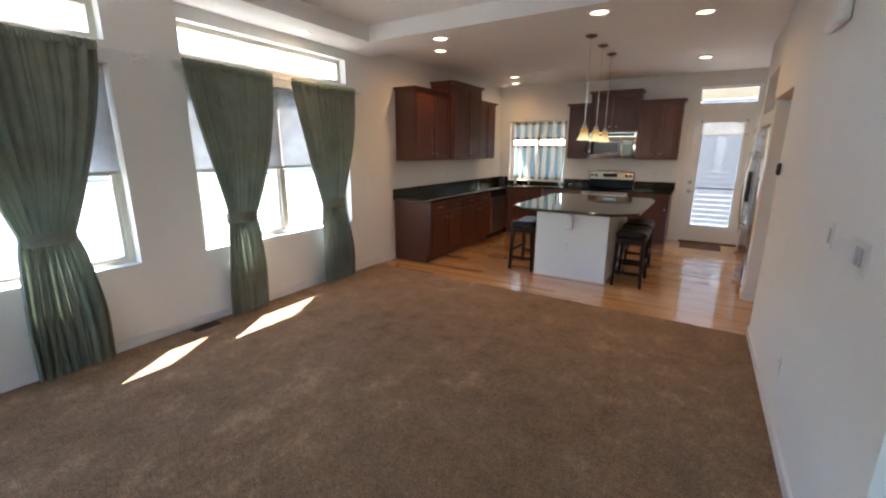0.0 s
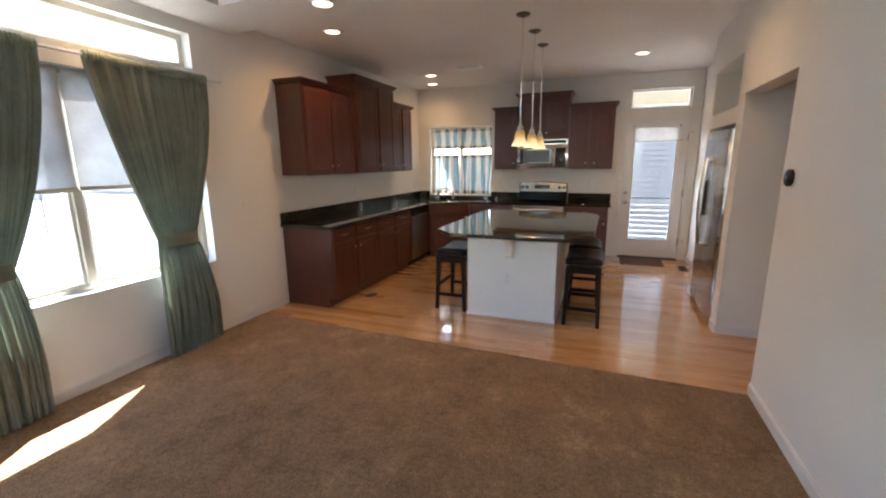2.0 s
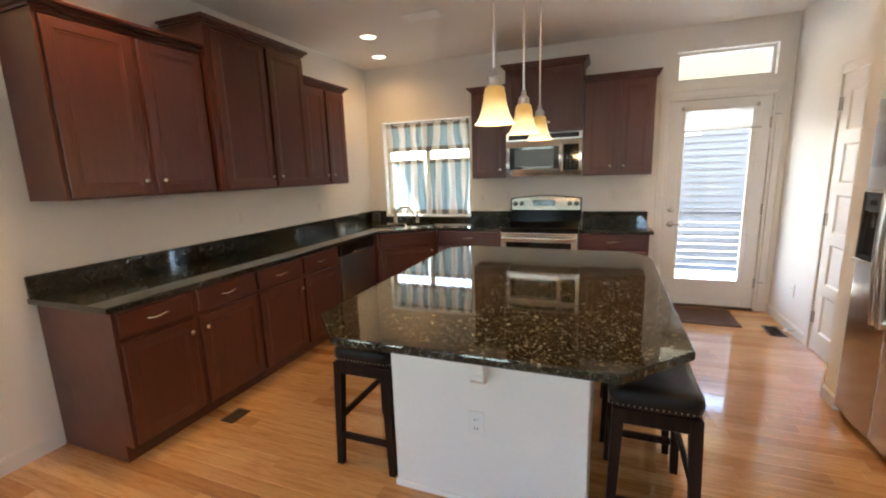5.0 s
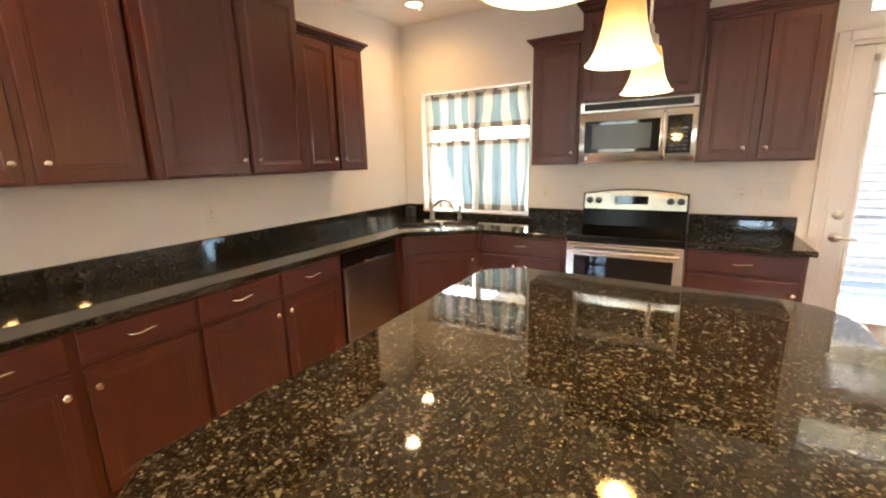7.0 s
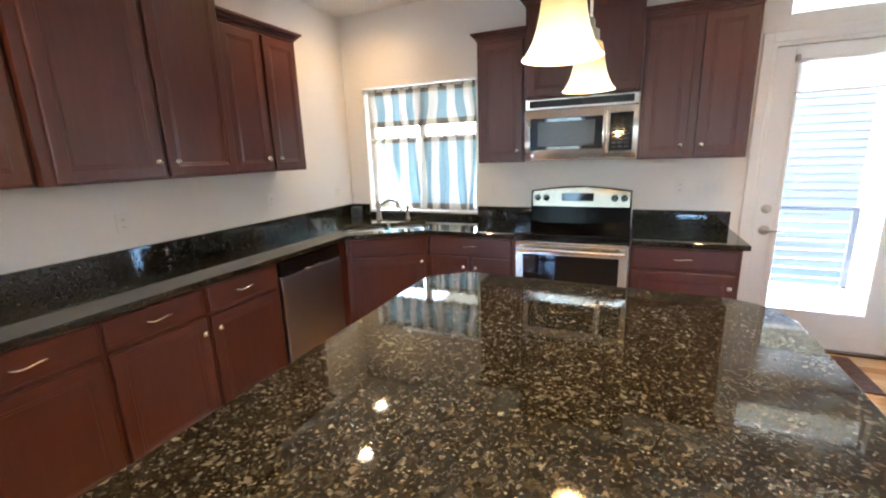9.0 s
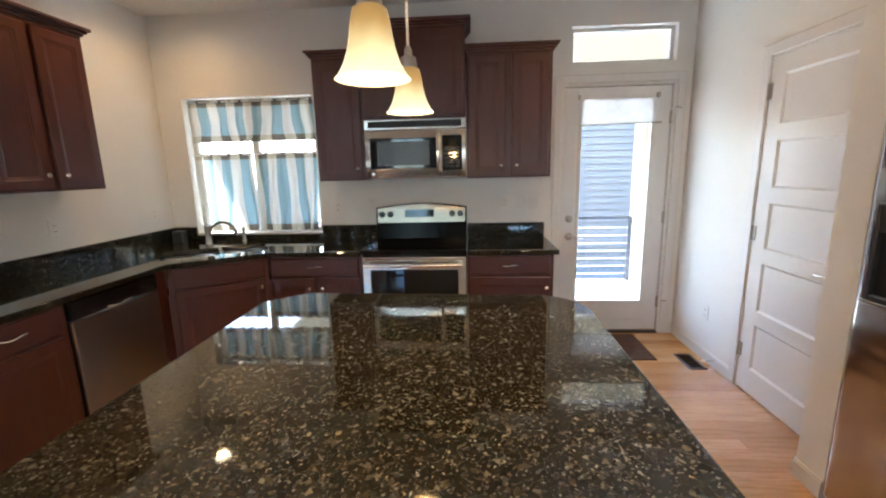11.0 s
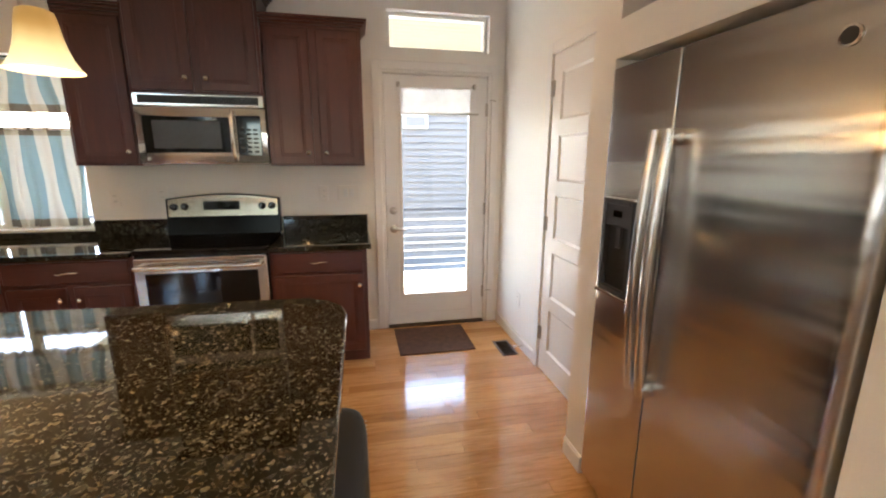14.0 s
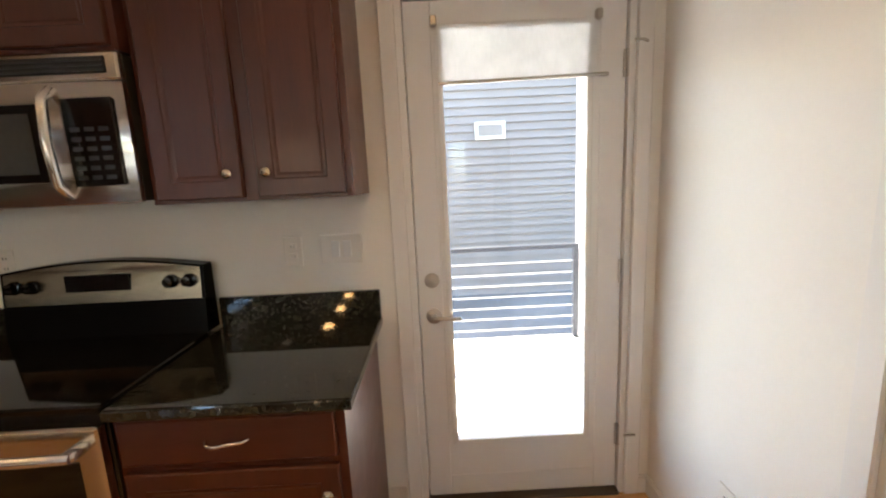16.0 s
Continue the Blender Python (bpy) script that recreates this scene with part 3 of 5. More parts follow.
KX0, KX1, KZ0, KZ1 = -3.205, -2.055, 0.928, 2.10
kw = tagged(thing("window_5", ((KX0 + KX1) / 2, BY + 0.1, KZ0), "kitchen sliding window above the sink", "window"), kind="structure")
part("window_frame", frame_bars(KX0, KX1, BY + 0.085, BY + 0.14, KZ0, KZ1, 0.045, "x"), M_VINYL, kw)
part("mullion", box(-2.66, -2.60, BY + 0.08, BY + 0.135, KZ0 + 0.045, KZ1 - 0.045, bevel=0.004), M_VINYL, kw)
for a, b in ((KX0 + 0.045, -2.66), (-2.60, KX1 - 0.045)):
    pane("pane", a - 0.01, b + 0.01, BY + 0.11, BY + 0.114, KZ0 + 0.035, KZ1 - 0.035, kw)
part("sill", box(KX0, KX1, BY - 0.003, BY + 0.085, KZ0 - 0.001, KZ0 + 0.012, bevel=0.003), M_TRIM, kw)

# window_7 follows a microwave reflection; window_8 is unseen, added to keep south daylight.
for name, a, b in (("window_7", -3.30, -2.20), ("window_8", 0.55, 1.88)):
    fw = tagged(thing(name, ((a + b) / 2, NEAR_Y - 0.1, 0.655), "unseen front window added for south daylight, almond vinyl frame", "window"), kind="structure")
    part("window_frame", frame_bars(a, b, NEAR_Y - 0.135, NEAR_Y - 0.085, 0.655, 2.48, 0.045, "x"), M_VINYL, fw)
    part("mullion", box((a + b) / 2 - 0.03, (a + b) / 2 + 0.03, NEAR_Y - 0.13, NEAR_Y - 0.075, 0.70, 2.435, bevel=0.004), M_VINYL, fw)
    for c, d in ((a + 0.045, (a + b) / 2 - 0.03), ((a + b) / 2 + 0.03, b - 0.045)):
        pane("pane", c - 0.01, d + 0.01, NEAR_Y - 0.114, NEAR_Y - 0.11, 0.69, 2.445, fw)

tw = tagged(thing("window_6", (0.47, BY + 0.1, 2.255), "transom window above the back door", "window"), kind="structure")
part("window_frame", frame_bars(0.065, 0.875, BY + 0.06, BY + 0.13, 2.255, 2.53, 0.028, "x"), M_TRIM, tw)
pane("pane", 0.08, 0.86, BY + 0.10, BY + 0.104, 2.27, 2.515, tw)

# Back door: full-light leaf in a painted frame.
bd = tagged(thing("door_1", (0.45, BY + 0.04, 0), "white full-light back door, closed, with a rolled-up blind", "door"), kind="structure")
part("door_frame", boxes((0.0, 0.03, BY + 0.002, BY + 0.15, 0, 2.11), (0.877, 0.905, BY + 0.002, BY + 0.15, 0, 2.11), (0.03, 0.877, BY + 0.002, BY + 0.15, 2.083, 2.11), (0.03, 0.046, BY + 0.064, BY + 0.085, 0, 2.083), (0.861, 0.877, BY + 0.064, BY + 0.085, 0, 2.083), (0.046, 0.861, BY + 0.064, BY + 0.085, 2.066, 2.083), bevel=0.002), M_TRIM, bd)
part("casing", boxes((-0.058, 0.004, BY - 0.018, BY, 0, 2.17), (0.901, 0.963, BY - 0.018, BY, 0, 2.17), (0.004, 0.901, BY - 0.018, BY, 2.108, 2.17), bevel=0.004), M_TRIM, bd)
LY0, LY1 = BY + 0.018, BY + 0.062
leaf = part("leaf", joined(frame_bars(0.034, 0.873, LY0, LY1, 0.018, 2.079, 0.10, "x"), boxes((0.134, 0.165, LY0, LY1, 0.118, 1.979), (0.73, 0.773, LY0, LY1, 0.118, 1.979), (0.165, 0.73, LY0, LY1, 0.118, 0.285))), M_DOOR, bd)
part("glazing_bead", frame_bars(0.15, 0.745, LY0 - 0.008, LY0 + 0.002, 0.27, 1.994, 0.022, "x"), M_DOOR, leaf)
g = part("pane", box(0.165, 0.73, LY0 + 0.02, LY0 + 0.024, 0.285, 1.979), M_GLASS, leaf)
g.visible_shadow = False
part("threshold", box(0.03, 0.877, BY - 0.02, BY + 0.15, 0.0, 0.017, bevel=0.004), M_VENT, bd, "bronze metal threshold")
bolt = part("deadbolt", lathe([(0.031, 0), (0.031, -0.008), (0.024, -0.014), (0.012, -0.016), (0.001, -0.022)], 20, (0.092, LY0, 1.018), "y"), M_NICKEL, leaf, smooth=40)
part("handle", joined(lathe([(0.033, 0), (0.033, -0.008), (0.022, -0.014), (0.013, -0.018), (0.013, -0.045), (0.001, -0.047)], 20, (0.094, LY0, 0.866), "y"), tube([(0.094, LY0 - 0.042, 0.866), (0.13, LY0 - 0.046, 0.866), (0.175, LY0 - 0.044, 0.862), (0.205, LY0 - 0.04, 0.86)], 0.009, 10, 0.8)), M_NICKEL, leaf, "satin nickel lever", smooth=40)
for z in (0.28, 1.02, 1.83):
    part("hinge", joined(tube([(0.878, LY0 - 0.008, z - 0.05), (0.878, LY0 - 0.008, z + 0.05)], 0.008), box(0.862, 0.894, LY0 - 0.006, LY0, z - 0.05, z + 0.05)), M_NICKEL, bd)
for z in (0.30, 1.90):
    part("latch", tube([(0.885, BY - 0.03, z), (0.915, BY - 0.03, z), (0.935, BY - 0.022, z - 0.005)], 0.005), M_NICKEL, bd)

blind = thing("door_blind", (0.45, LY0, 1.78), "sheer white blind rolled up on the back door glass", "blind")
part("fabric", box(0.16, 0.755, LY0 - 0.014, LY0 - 0.011, 1.79, 1.99), M_SHEER, blind)
part("bottom_rail", tube([(0.155, LY0 - 0.014, 1.782), (0.80, LY0 - 0.014, 1.792)], 0.007, 10), M_NICKEL, blind, "thin nickel bottom rod", smooth=60)
for x in (0.145, 0.76):
    part("bracket", box(x - 0.012, x + 0.012, LY0 - 0.03, LY0 - 0.001, 1.985, 2.02, bevel=0.004), M_NICKEL, blind)

# Pantry door: five horizontal panels, hinges towards the back wall.
pd = tagged(thing("door_2", (PX, 6.83, 0), "white five-panel pantry door, closed", "door"), kind="structure")
part("door_frame", boxes((PX - 0.002, PX + 0.13, 6.455, 6.472, 0, 2.065), (PX - 0.002, PX + 0.13, 7.198, 7.215, 0, 2.065), (PX - 0.002, PX + 0.13, 6.472, 7.198, 2.048, 2.065)), M_TRIM, pd)
part("casing", boxes((PX - 0.018, PX, 6.395, 6.46, 0, 2.125), (PX - 0.018, PX, 7.21, 7.272, 0, 2.125), (PX - 0.018, PX, 6.46, 7.21, 2.06, 2.125), bevel=0.004), M_TRIM, pd)
PANELS = [(0.172, 0.465), (0.553, 0.855), (0.945, 1.22), (1.31, 1.58), (1.67, 1.945)]


def pantry_leaf():
    y0, y1, xf, xb = 6.475, 7.195, PX - 0.006, PX + 0.03
    rows = [(xf, xb, y0, y0 + 0.105, 0.012, 2.045), (xf, xb, y1 - 0.105, y1, 0.012, 2.045)]
    zs = [0.012] + [z for p in PANELS for z in p] + [2.045]
    rows += [(xf, xb, y0 + 0.105, y1 - 0.105, zs[i], zs[i + 1]) for i in range(0, len(zs), 2)]
    return boxes(*rows)


leaf2 = part("leaf", pantry_leaf(), M_DOOR, pd)
for z0, z1 in PANELS:
    bm = bmesh.new()
    ring = []
    for i, x in ((0.0, PX - 0.006), (0.003, PX - 0.003), (0.013, PX + 0.004)):
        ring.append([bm.verts.new(p) for p in ((x, 6.58 + i, z0 + i), (x, 7.09 - i, z0 + i), (x, 7.09 - i, z1 - i), (x, 6.58 + i, z1 - i))])
    for a, b in zip(ring, ring[1:]):
        for k in range(4):
            bm.faces.new((a[k], a[(k + 1) % 4], b[(k + 1) % 4], b[k]))
    bm.faces.new(ring[-1])
    bmesh.ops.recalc_face_normals(bm, faces=bm.faces)
    part("panel", bm, M_DOOR, leaf2)
for z in (0.27, 1.03, 1.86):
    part("hinge", joined(tube([(PX - 0.014, 7.199, z - 0.045), (PX - 0.014, 7.199, z + 0.045)], 0.008), box(PX - 0.012, PX - 0.004, 7.175, 7.222, z - 0.045, z + 0.045)), M_NICKEL, pd)
part("handle", joined(lathe([(0.03, 0), (0.03, -0.008), (0.012, -0.014), (0.012, -0.04), (0.001, -0.042)], 18, (PX - 0.006, 6.545, 0.90), "x"), tube([(PX - 0.048, 6.545, 0.90), (PX - 0.05, 6.60, 0.902), (PX - 0.046, 6.655, 0.898)], 0.008, 10)), M_CHROME, leaf2, "satin nickel lever", smooth=40)


# ---- kitchen cabinets ----
def knob_mesh(p, d):
    """A small round knob at p that stands out along d."""
    bm = lathe([(0.006, 0), (0.006, 0.012), (0.013, 0.016), (0.0155, 0.022), (0.012, 0.028), (0.001, 0.03)], 14)
    return moved(bm, Matrix.Translation(p) @ Vector((0, 0, 1)).rotation_difference(Vector(d)).to_matrix().to_4x4())


def pull_mesh(p, across, d, half=0.057):
    """A small wavy bow pull centred at p."""
    p, across, d = Vector(p), Vector(across), Vector(d)
    up = Vector((0, 0, 1))
    pts = []
    for k in range(13):
        s = k / 6 - 1
        pts.append(p + across * (half * s) + d * (0.026 * (1 - s ** 4) ** 0.5 if abs(s) < 1 else 0) + up * (0.004 * math.sin(3.1 * s)))
    return tube(pts, 0.0055, 8, 0.8)


class Run:
    """A run of cabinet faces: origin at its lower left as seen from the room, u along it, d out of it."""

    def __init__(self, origin, u):
        self.o, self.u = Vector(origin), Vector(u).normalized()
        self.d = Vector((self.u.y, -self.u.x, 0))
        m = Matrix.Identity(4)
        m.col[0][:3], m.col[1][:3], m.col[2][:3], m.col[3][:3] = self.u, -self.d, (0, 0, 1), self.o
        self.m = m

    def at(self, u, d, z):
        return self.o + self.u * u + self.d * d + Vector((0, 0, z))

    def block(self, u0, u1, d0, d1, z0, z1, bevel=0.0):
        return moved(box(u0, u1, -d1, -d0, z0, z1, bevel=bevel), self.m)

    def front(self, u0, u1, z0, z1, rail):
        return moved(moved(front(u1 - u0, z1 - z0, 0.019, rail), Matrix.Translation((u0, 0, z0))), self.m)


def crown(run, u0, u1, z, depth, ends=(True, True)):
    """A stepped, flared cornice on top of a wall cabinet."""
    bm = bmesh.new()
    steps = [(0.0, 0.0, 0.018), (0.012, 0.018, 0.034), (0.026, 0.034, 0.05), (0.042, 0.05, 0.066)]
    for out, a, b in steps:
        l, r = (out if ends[0] else 0), (out if ends[1] else 0)
        add_box(bm, u0 - l, u1 + r, -out - 0.004, depth, z + a, z + b, bevel=0.003)
    return moved(bm, run.m)


def wall_cabinet(run, u0, u1, z0, z1, depth, doors, label, knob_inner=True, ends=(True, True), z_door=None):
    c = thing("wall_cabinet", run.at((u0 + u1) / 2, -depth / 2, z0), label, "wall cabinet", "kitchen wall cabinets")
    part("body", run.block(u0, u1, -depth, 0, z0, z1), M_CHERRY, c)
    part("crown_moulding", crown(run, u0, u1, z1 - 0.004, depth, ends), M_CHERRY_X, c)
    n = len(doors)
    for k, (a, b) in enumerate(doors):
        dz0, dz1 = (z_door or z0) + 0.012, z1 - 0.014
        door = part("door", run.front(a, b, dz0, dz1, 0.052), M_CHERRY, c)
        inner = b - 0.036 if (k == 0 and n > 1) or (n == 1 and knob_inner) else a + 0.036
        part("knob", knob_mesh(run.at(inner, 0.019, dz0 + 0.075), run.d), M_CHROME, door, "polished nickel knob", smooth=50)
    return c


def base_cabinet(run, u0, u1, depth, doors, drawers, label, left_knobs=(), z_top=0.845):
    c = thing("base_cabinet", run.at((u0 + u1) / 2, -depth / 2, 0), label, "base cabinet", "kitchen base cabinets")
    part("body", run.block(u0, u1, -depth, 0, 0.10, z_top), M_CHERRY, c)
    part("toe_kick", run.block(u0, u1, -depth, -0.07, 0.0, 0.10), M_CHERRY_X, c)
    for k, (a, b) in enumerate(drawers):
        dr = part("drawer_front", run.front(a, b, 0.70, 0.832, 0.0), M_CHERRY_X, c)
        part("pull", pull_mesh(run.at((a + b) / 2, 0.019, 0.768), run.u, run.d), M_CHROME, dr, "polished nickel bow pull", smooth=60)
    for k, (a, b) in enumerate(doors):
        door = part("door", run.front(a, b, 0.115, 0.675, 0.05), M_CHERRY, c)
        x = a + 0.03 if k in left_knobs else b - 0.03
        part("knob", knob_mesh(run.at(x, 0.019, 0.600), run.d), M_CHROME, door, "polished nickel knob", smooth=50)
    return c


# West run: faces +x; seen from the room u runs along +y.
west = Run((LX + 0.615, 0, 0), (0, 1, 0))
west.d = Vector((1, 0, 0))
m = Matrix.Identity(4)
m.col[0][:3], m.col[1][:3], m.col[2][:3], m.col[3][:3] = (0, 1, 0), (-1, 0, 0), (0, 0, 1), west.o
west.m = m
BASE_LABEL = "dark cherry base cabinet with drawer and door under black granite"
base_cabinet(west, 4.51, 5.422, 0.613, [(4.528, 4.925), (4.967, 5.408)], [(4.528, 4.925), (4.967, 5.408)], "dark cherry base cabinet at the end of the counter, two drawers", left_knobs=(1,))
base_cabinet(west, 5.423, 6.410, 0.613, [(5.437, 5.888), (5.918, 6.378)], [(5.437, 5.888), (5.918, 6.378)], BASE_LABEL, left_knobs=(1,))
base_cabinet(west, 7.025, 7.12, 0.613, [], [], "narrow cherry filler beside the dishwasher")

uw = Run((LX + 0.325, 0, 0), (0, 1, 0))
uw.d = Vector((1, 0, 0))
m = west.m.copy()
m.col[3][:3] = uw.o
uw.m = m
UP = "dark cherry wall cabinet with two recessed-panel doors and crown"
wall_cabinet(uw, 4.575, 5.463, 1.388, 2.285, 0.323, [(4.592, 5.005), (5.042, 5.446)], UP)
uw2 = Run((LX + 0.375, 0, 0), (0, 1, 0))
uw2.d = Vector((1, 0, 0))
m = west.m.copy()
m.col[3][:3] = uw2.o
uw2.m = m
wall_cabinet(uw2, 5.465, 6.43, 1.388, 2.465, 0.373, [(5.510, 5.968), (5.998, 6.418)], "taller dark cherry wall cabinet standing proud of its neighbours")
wall_cabinet(uw, 6.432, 7.10, 1.388, 2.285, 0.323, [(6.452, 6.75), (6.785, 7.083)], "narrow dark cherry wall cabinet near the window")

# North run: faces -y.
north = Run((0, BY - 0.61, 0), (1, 0, 0))
base_cabinet(north, -2.26, -1.552, 0.608, [(-2.235, -1.927), (-1.888, -1.58)], [(-2.235, -1.58)], "dark cherry base cabinet with a wide drawer and two doors", left_knobs=(1,))
base_cabinet(north, -0.772, -0.15, 0.608, [(-0.755, -0.175)], [(-0.755, -0.175)], "dark cherry base cabinet beside the range and back door")
un = Run((0, BY - 0.305, 0), (1, 0, 0))
wall_cabinet(un, -1.935, -1.556, 1.388, 2.285, 0.303, [(-1.915, -1.575)], "single-door dark cherry wall cabinet beside the window")
un2 = Run((0, BY - 0.345, 0), (1, 0, 0))
wall_cabinet(un2, -1.552, -0.773, 1.842, 2.465, 0.343, [(-1.532, -1.187), (-1.14, -0.793)], "raised dark cherry cabinet over the microwave")
wall_cabinet(un, -0.769, -0.135, 1.388, 2.285, 0.303, [(-0.748, -0.477), (-0.43, -0.157)], "dark cherry two-door wall cabinet beside the door")

# Diagonal sink cabinet in the corner.
SA, SB = Vector((LX + 0.615, 7.12, 0)), Vector((-2.26, BY - 0.61, 0))
diag = Run(SA, SB - SA)
dl = (SB - SA).length
sc = thing("sink_cabinet", ((SA + SB) / 2), "dark cherry corner sink cabinet set at an angle", "base cabinet", "kitchen base cabinets")
part("body", prism([(LX + 0.002, 7.122), (SA.x, 7.122), (SB.x - 0.002, SB.y), (SB.x - 0.002, BY - 0.002), (LX + 0.002, BY - 0.002)], 0.10, 0.66), M_CHERRY, sc)
part("face_frame", diag.block(0.01, dl - 0.01, -0.02, 0, 0.10, 0.845), M_CHERRY, sc)
part("toe_kick", diag.block(0.03, dl - 0.03, -0.10, -0.06, 0.0, 0.10), M_CHERRY_X, sc)
part("false_drawer_front", diag.front(0.045, dl - 0.045, 0.70, 0.832, 0.0), M_CHERRY_X, sc)
dd = part("door", diag.front(0.045, dl - 0.045, 0.115, 0.685, 0.055), M_CHERRY, sc)
part("knob", knob_mesh(diag.at(dl - 0.075, 0.019, 0.63), diag.d), M_CHROME, dd, "polished nickel knob", smooth=50)

# Countertops.
CT0, CT1 = 0.846, 0.88
CW, CN = LX + 0.65, BY - 0.65
SINK_MID = (SA + SB) / 2 - diag.d * 0.30


def counter_outline():
    return [(LX + 0.003, 4.475), (CW, 4.475), (CW, 7.10), (-2.27, CN), (-1.556, CN), (-1.556, BY - 0.003), (LX + 0.003, BY - 0.003)]


ct = thing("countertop", (LX + 0.3, 6.3, CT0), "polished dark speckled granite counter running round the corner", "countertop")
slab = prism(counter_outline(), CT0, CT1, 0.006)
slab_me = part("slab", slab, M_GRANITE_SHADED, ct)


def bowl_shape(grow=0.0, z0=0.7, z1=0.9):
    """Double bowl outline, cut from the slab."""
    bm = bmesh.new()
    for a, b in ((-0.36, 0.02), (0.045, 0.36)):
        sub = box(a - grow, b + grow, -0.20 - grow, 0.19 + grow, z0, z1)
        edges = [e for e in sub.edges if abs((e.verts[0].co - e.verts[1].co).z) > 0.01]
        bmesh.ops.bevel(sub, geom=edges, offset=0.06, segments=5, affect="EDGES", profile=0.5)
        me = bpy.data.meshes.new("tmp")
        sub.to_mesh(me)
        sub.free()
        bm.from_mesh(me)
        bpy.data.meshes.remove(me)
    mm = Matrix.Identity(4)
    mm.col[0][:3], mm.col[1][:3], mm.col[3][:3] = diag.u, -diag.d, (SINK_MID.x, SINK_MID.y, 0)
    return moved(bm, mm)


cutter = new("sink_cutter", mesh_of("sink_cutter", bowl_shape(0.0, 0.7, 0.95), M_GRANITE_SHADED))
boolean = slab_me.modifiers.new("sink_hole", "BOOLEAN")
boolean.object, boolean.operation, boolean.solver = cutter, "DIFFERENCE", "EXACT"
bpy.context.view_layer.update()
_cut = bpy.data.meshes.new_from_object(slab_me.evaluated_get(bpy.context.evaluated_depsgraph_get()))
slab_me.modifiers.clear()
slab_me.data = _cut
bpy.data.objects.remove(cutter)
part("backsplash", box(LX + 0.003, LX + 0.023, 4.48, BY - 0.003, CT1, 0.998, bevel=0.003), M_GRANITE_SHADED, ct)
part("backsplash", box(LX + 0.024, -3.21, BY - 0.023, BY - 0.003, CT1, 0.998, bevel=0.003), M_GRANITE_SHADED, ct)
part("backsplash", box(-3.208, -2.052, BY - 0.023, BY - 0.003, CT1, 0.924, bevel=0.003), M_GRANITE_SHADED, ct)
part("backsplash", box(-2.05, -1.556, BY - 0.023, BY - 0.003, CT1, 0.998, bevel=0.003), M_GRANITE_SHADED, ct)
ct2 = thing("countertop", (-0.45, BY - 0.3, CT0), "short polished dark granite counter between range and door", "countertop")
part("slab", prism([(-0.768, CN), (-0.12, CN), (-0.12, BY - 0.003), (-0.768, BY - 0.003)], CT0, CT1, 0.006), M_GRANITE_SHADED, ct2)
part("backsplash", box(-0.768, -0.122, BY - 0.023, BY - 0.003, CT1, 0.998, bevel=0.003), M_GRANITE_SHADED, ct2)

sink = thing("sink", (SINK_MID.x, SINK_MID.y, 0.68), "undermounted stainless steel double-bowl kitchen sink", "sink")
for a, b in ((-0.36, 0.02), (0.045, 0.36)):
    bm = box(a - 0.012, b + 0.012, -0.212, 0.202, 0.68, 0.845)
    bmesh.ops.delete(bm, geom=[f for f in bm.faces if f.normal.z > 0.9], context="FACES")
    edges = [e for e in bm.edges if len(e.link_faces) == 2]
    bmesh.ops.bevel(bm, geom=edges, offset=0.05, segments=4, affect="EDGES", profile=0.5)
    mm = Matrix.Identity(4)
    mm.col[0][:3], mm.col[1][:3], mm.col[3][:3] = diag.u, -diag.d, (SINK_MID.x, SINK_MID.y, 0)
    ob = part("bowl", moved(bm, mm), M_SINK, sink, smooth=60)
    sm = ob.modifiers.new("wall", "SOLIDIFY")
    sm.thickness, sm.offset = 0.003, 0

fc = SINK_MID - diag.d * 0.40 - diag.u * 0.03
fau = thing("faucet", (fc.x, fc.y, CT1), "brushed nickel single-lever faucet with arched spout", "faucet")
part("body", lathe([(0.028, 0), (0.028, 0.006), (0.023, 0.012), (0.021, 0.11), (0.024, 0.115), (0.024, 0.16), (0.012, 0.172), (0.001, 0.174)], 18, (fc.x, fc.y, CT1)), M_NICKEL, fau, smooth=40)
spout = []
out = (diag.u * 0.85 + diag.d * 0.45).normalized()
for k in range(13):
    a = k / 12
    spout.append(Vector((fc.x, fc.y, CT1 + 0.10)) + out * (0.24 * a) + Vector((0, 0, 0.085 * math.sin(math.pi * min(1, a * 0.95)) ** 0.8 - 0.035 * max(0, a - 0.8) / 0.2)))
part("spout", tube(spout, 0.014, 12), M_NICKEL, fau, smooth=60)
part("lever", tube([Vector((fc.x, fc.y, CT1 + 0.165)), Vector((fc.x, fc.y, CT1 + 0.20)) - diag.u * 0.01, Vector((fc.x, fc.y, CT1 + 0.235)) - diag.u * 0.006], 0.008, 10), M_NICKEL, fau, smooth=60)
sp = fc + diag.u * 0.27 + diag.d * 0.02
spray = thing("sink_sprayer", (sp.x, sp.y, CT1), "brushed nickel side sprayer in its holder", "sprayer")
part("holder", lathe([(0.022, 0), (0.022, 0.006), (0.016, 0.012), (0.015, 0.05)], 16, (sp.x, sp.y, CT1)), M_NICKEL, spray, smooth=40)
part("head", tube([Vector((sp.x, sp.y, CT1 + 0.05)), Vector((sp.x, sp.y, CT1 + 0.10)), Vector((sp.x, sp.y, CT1 + 0.125)) + diag.d * 0.015], 0.015, 12), M_NICKEL, spray, smooth=60)
box_dark = thing("speaker_box", (-3.30, 7.99, CT1), "small black box on the counter corner", "box")
part("body", box(-3.345, -3.255, 7.955, 8.03, CT1, CT1 + 0.10, bevel=0.008), M_GREYBOX, box_dark)

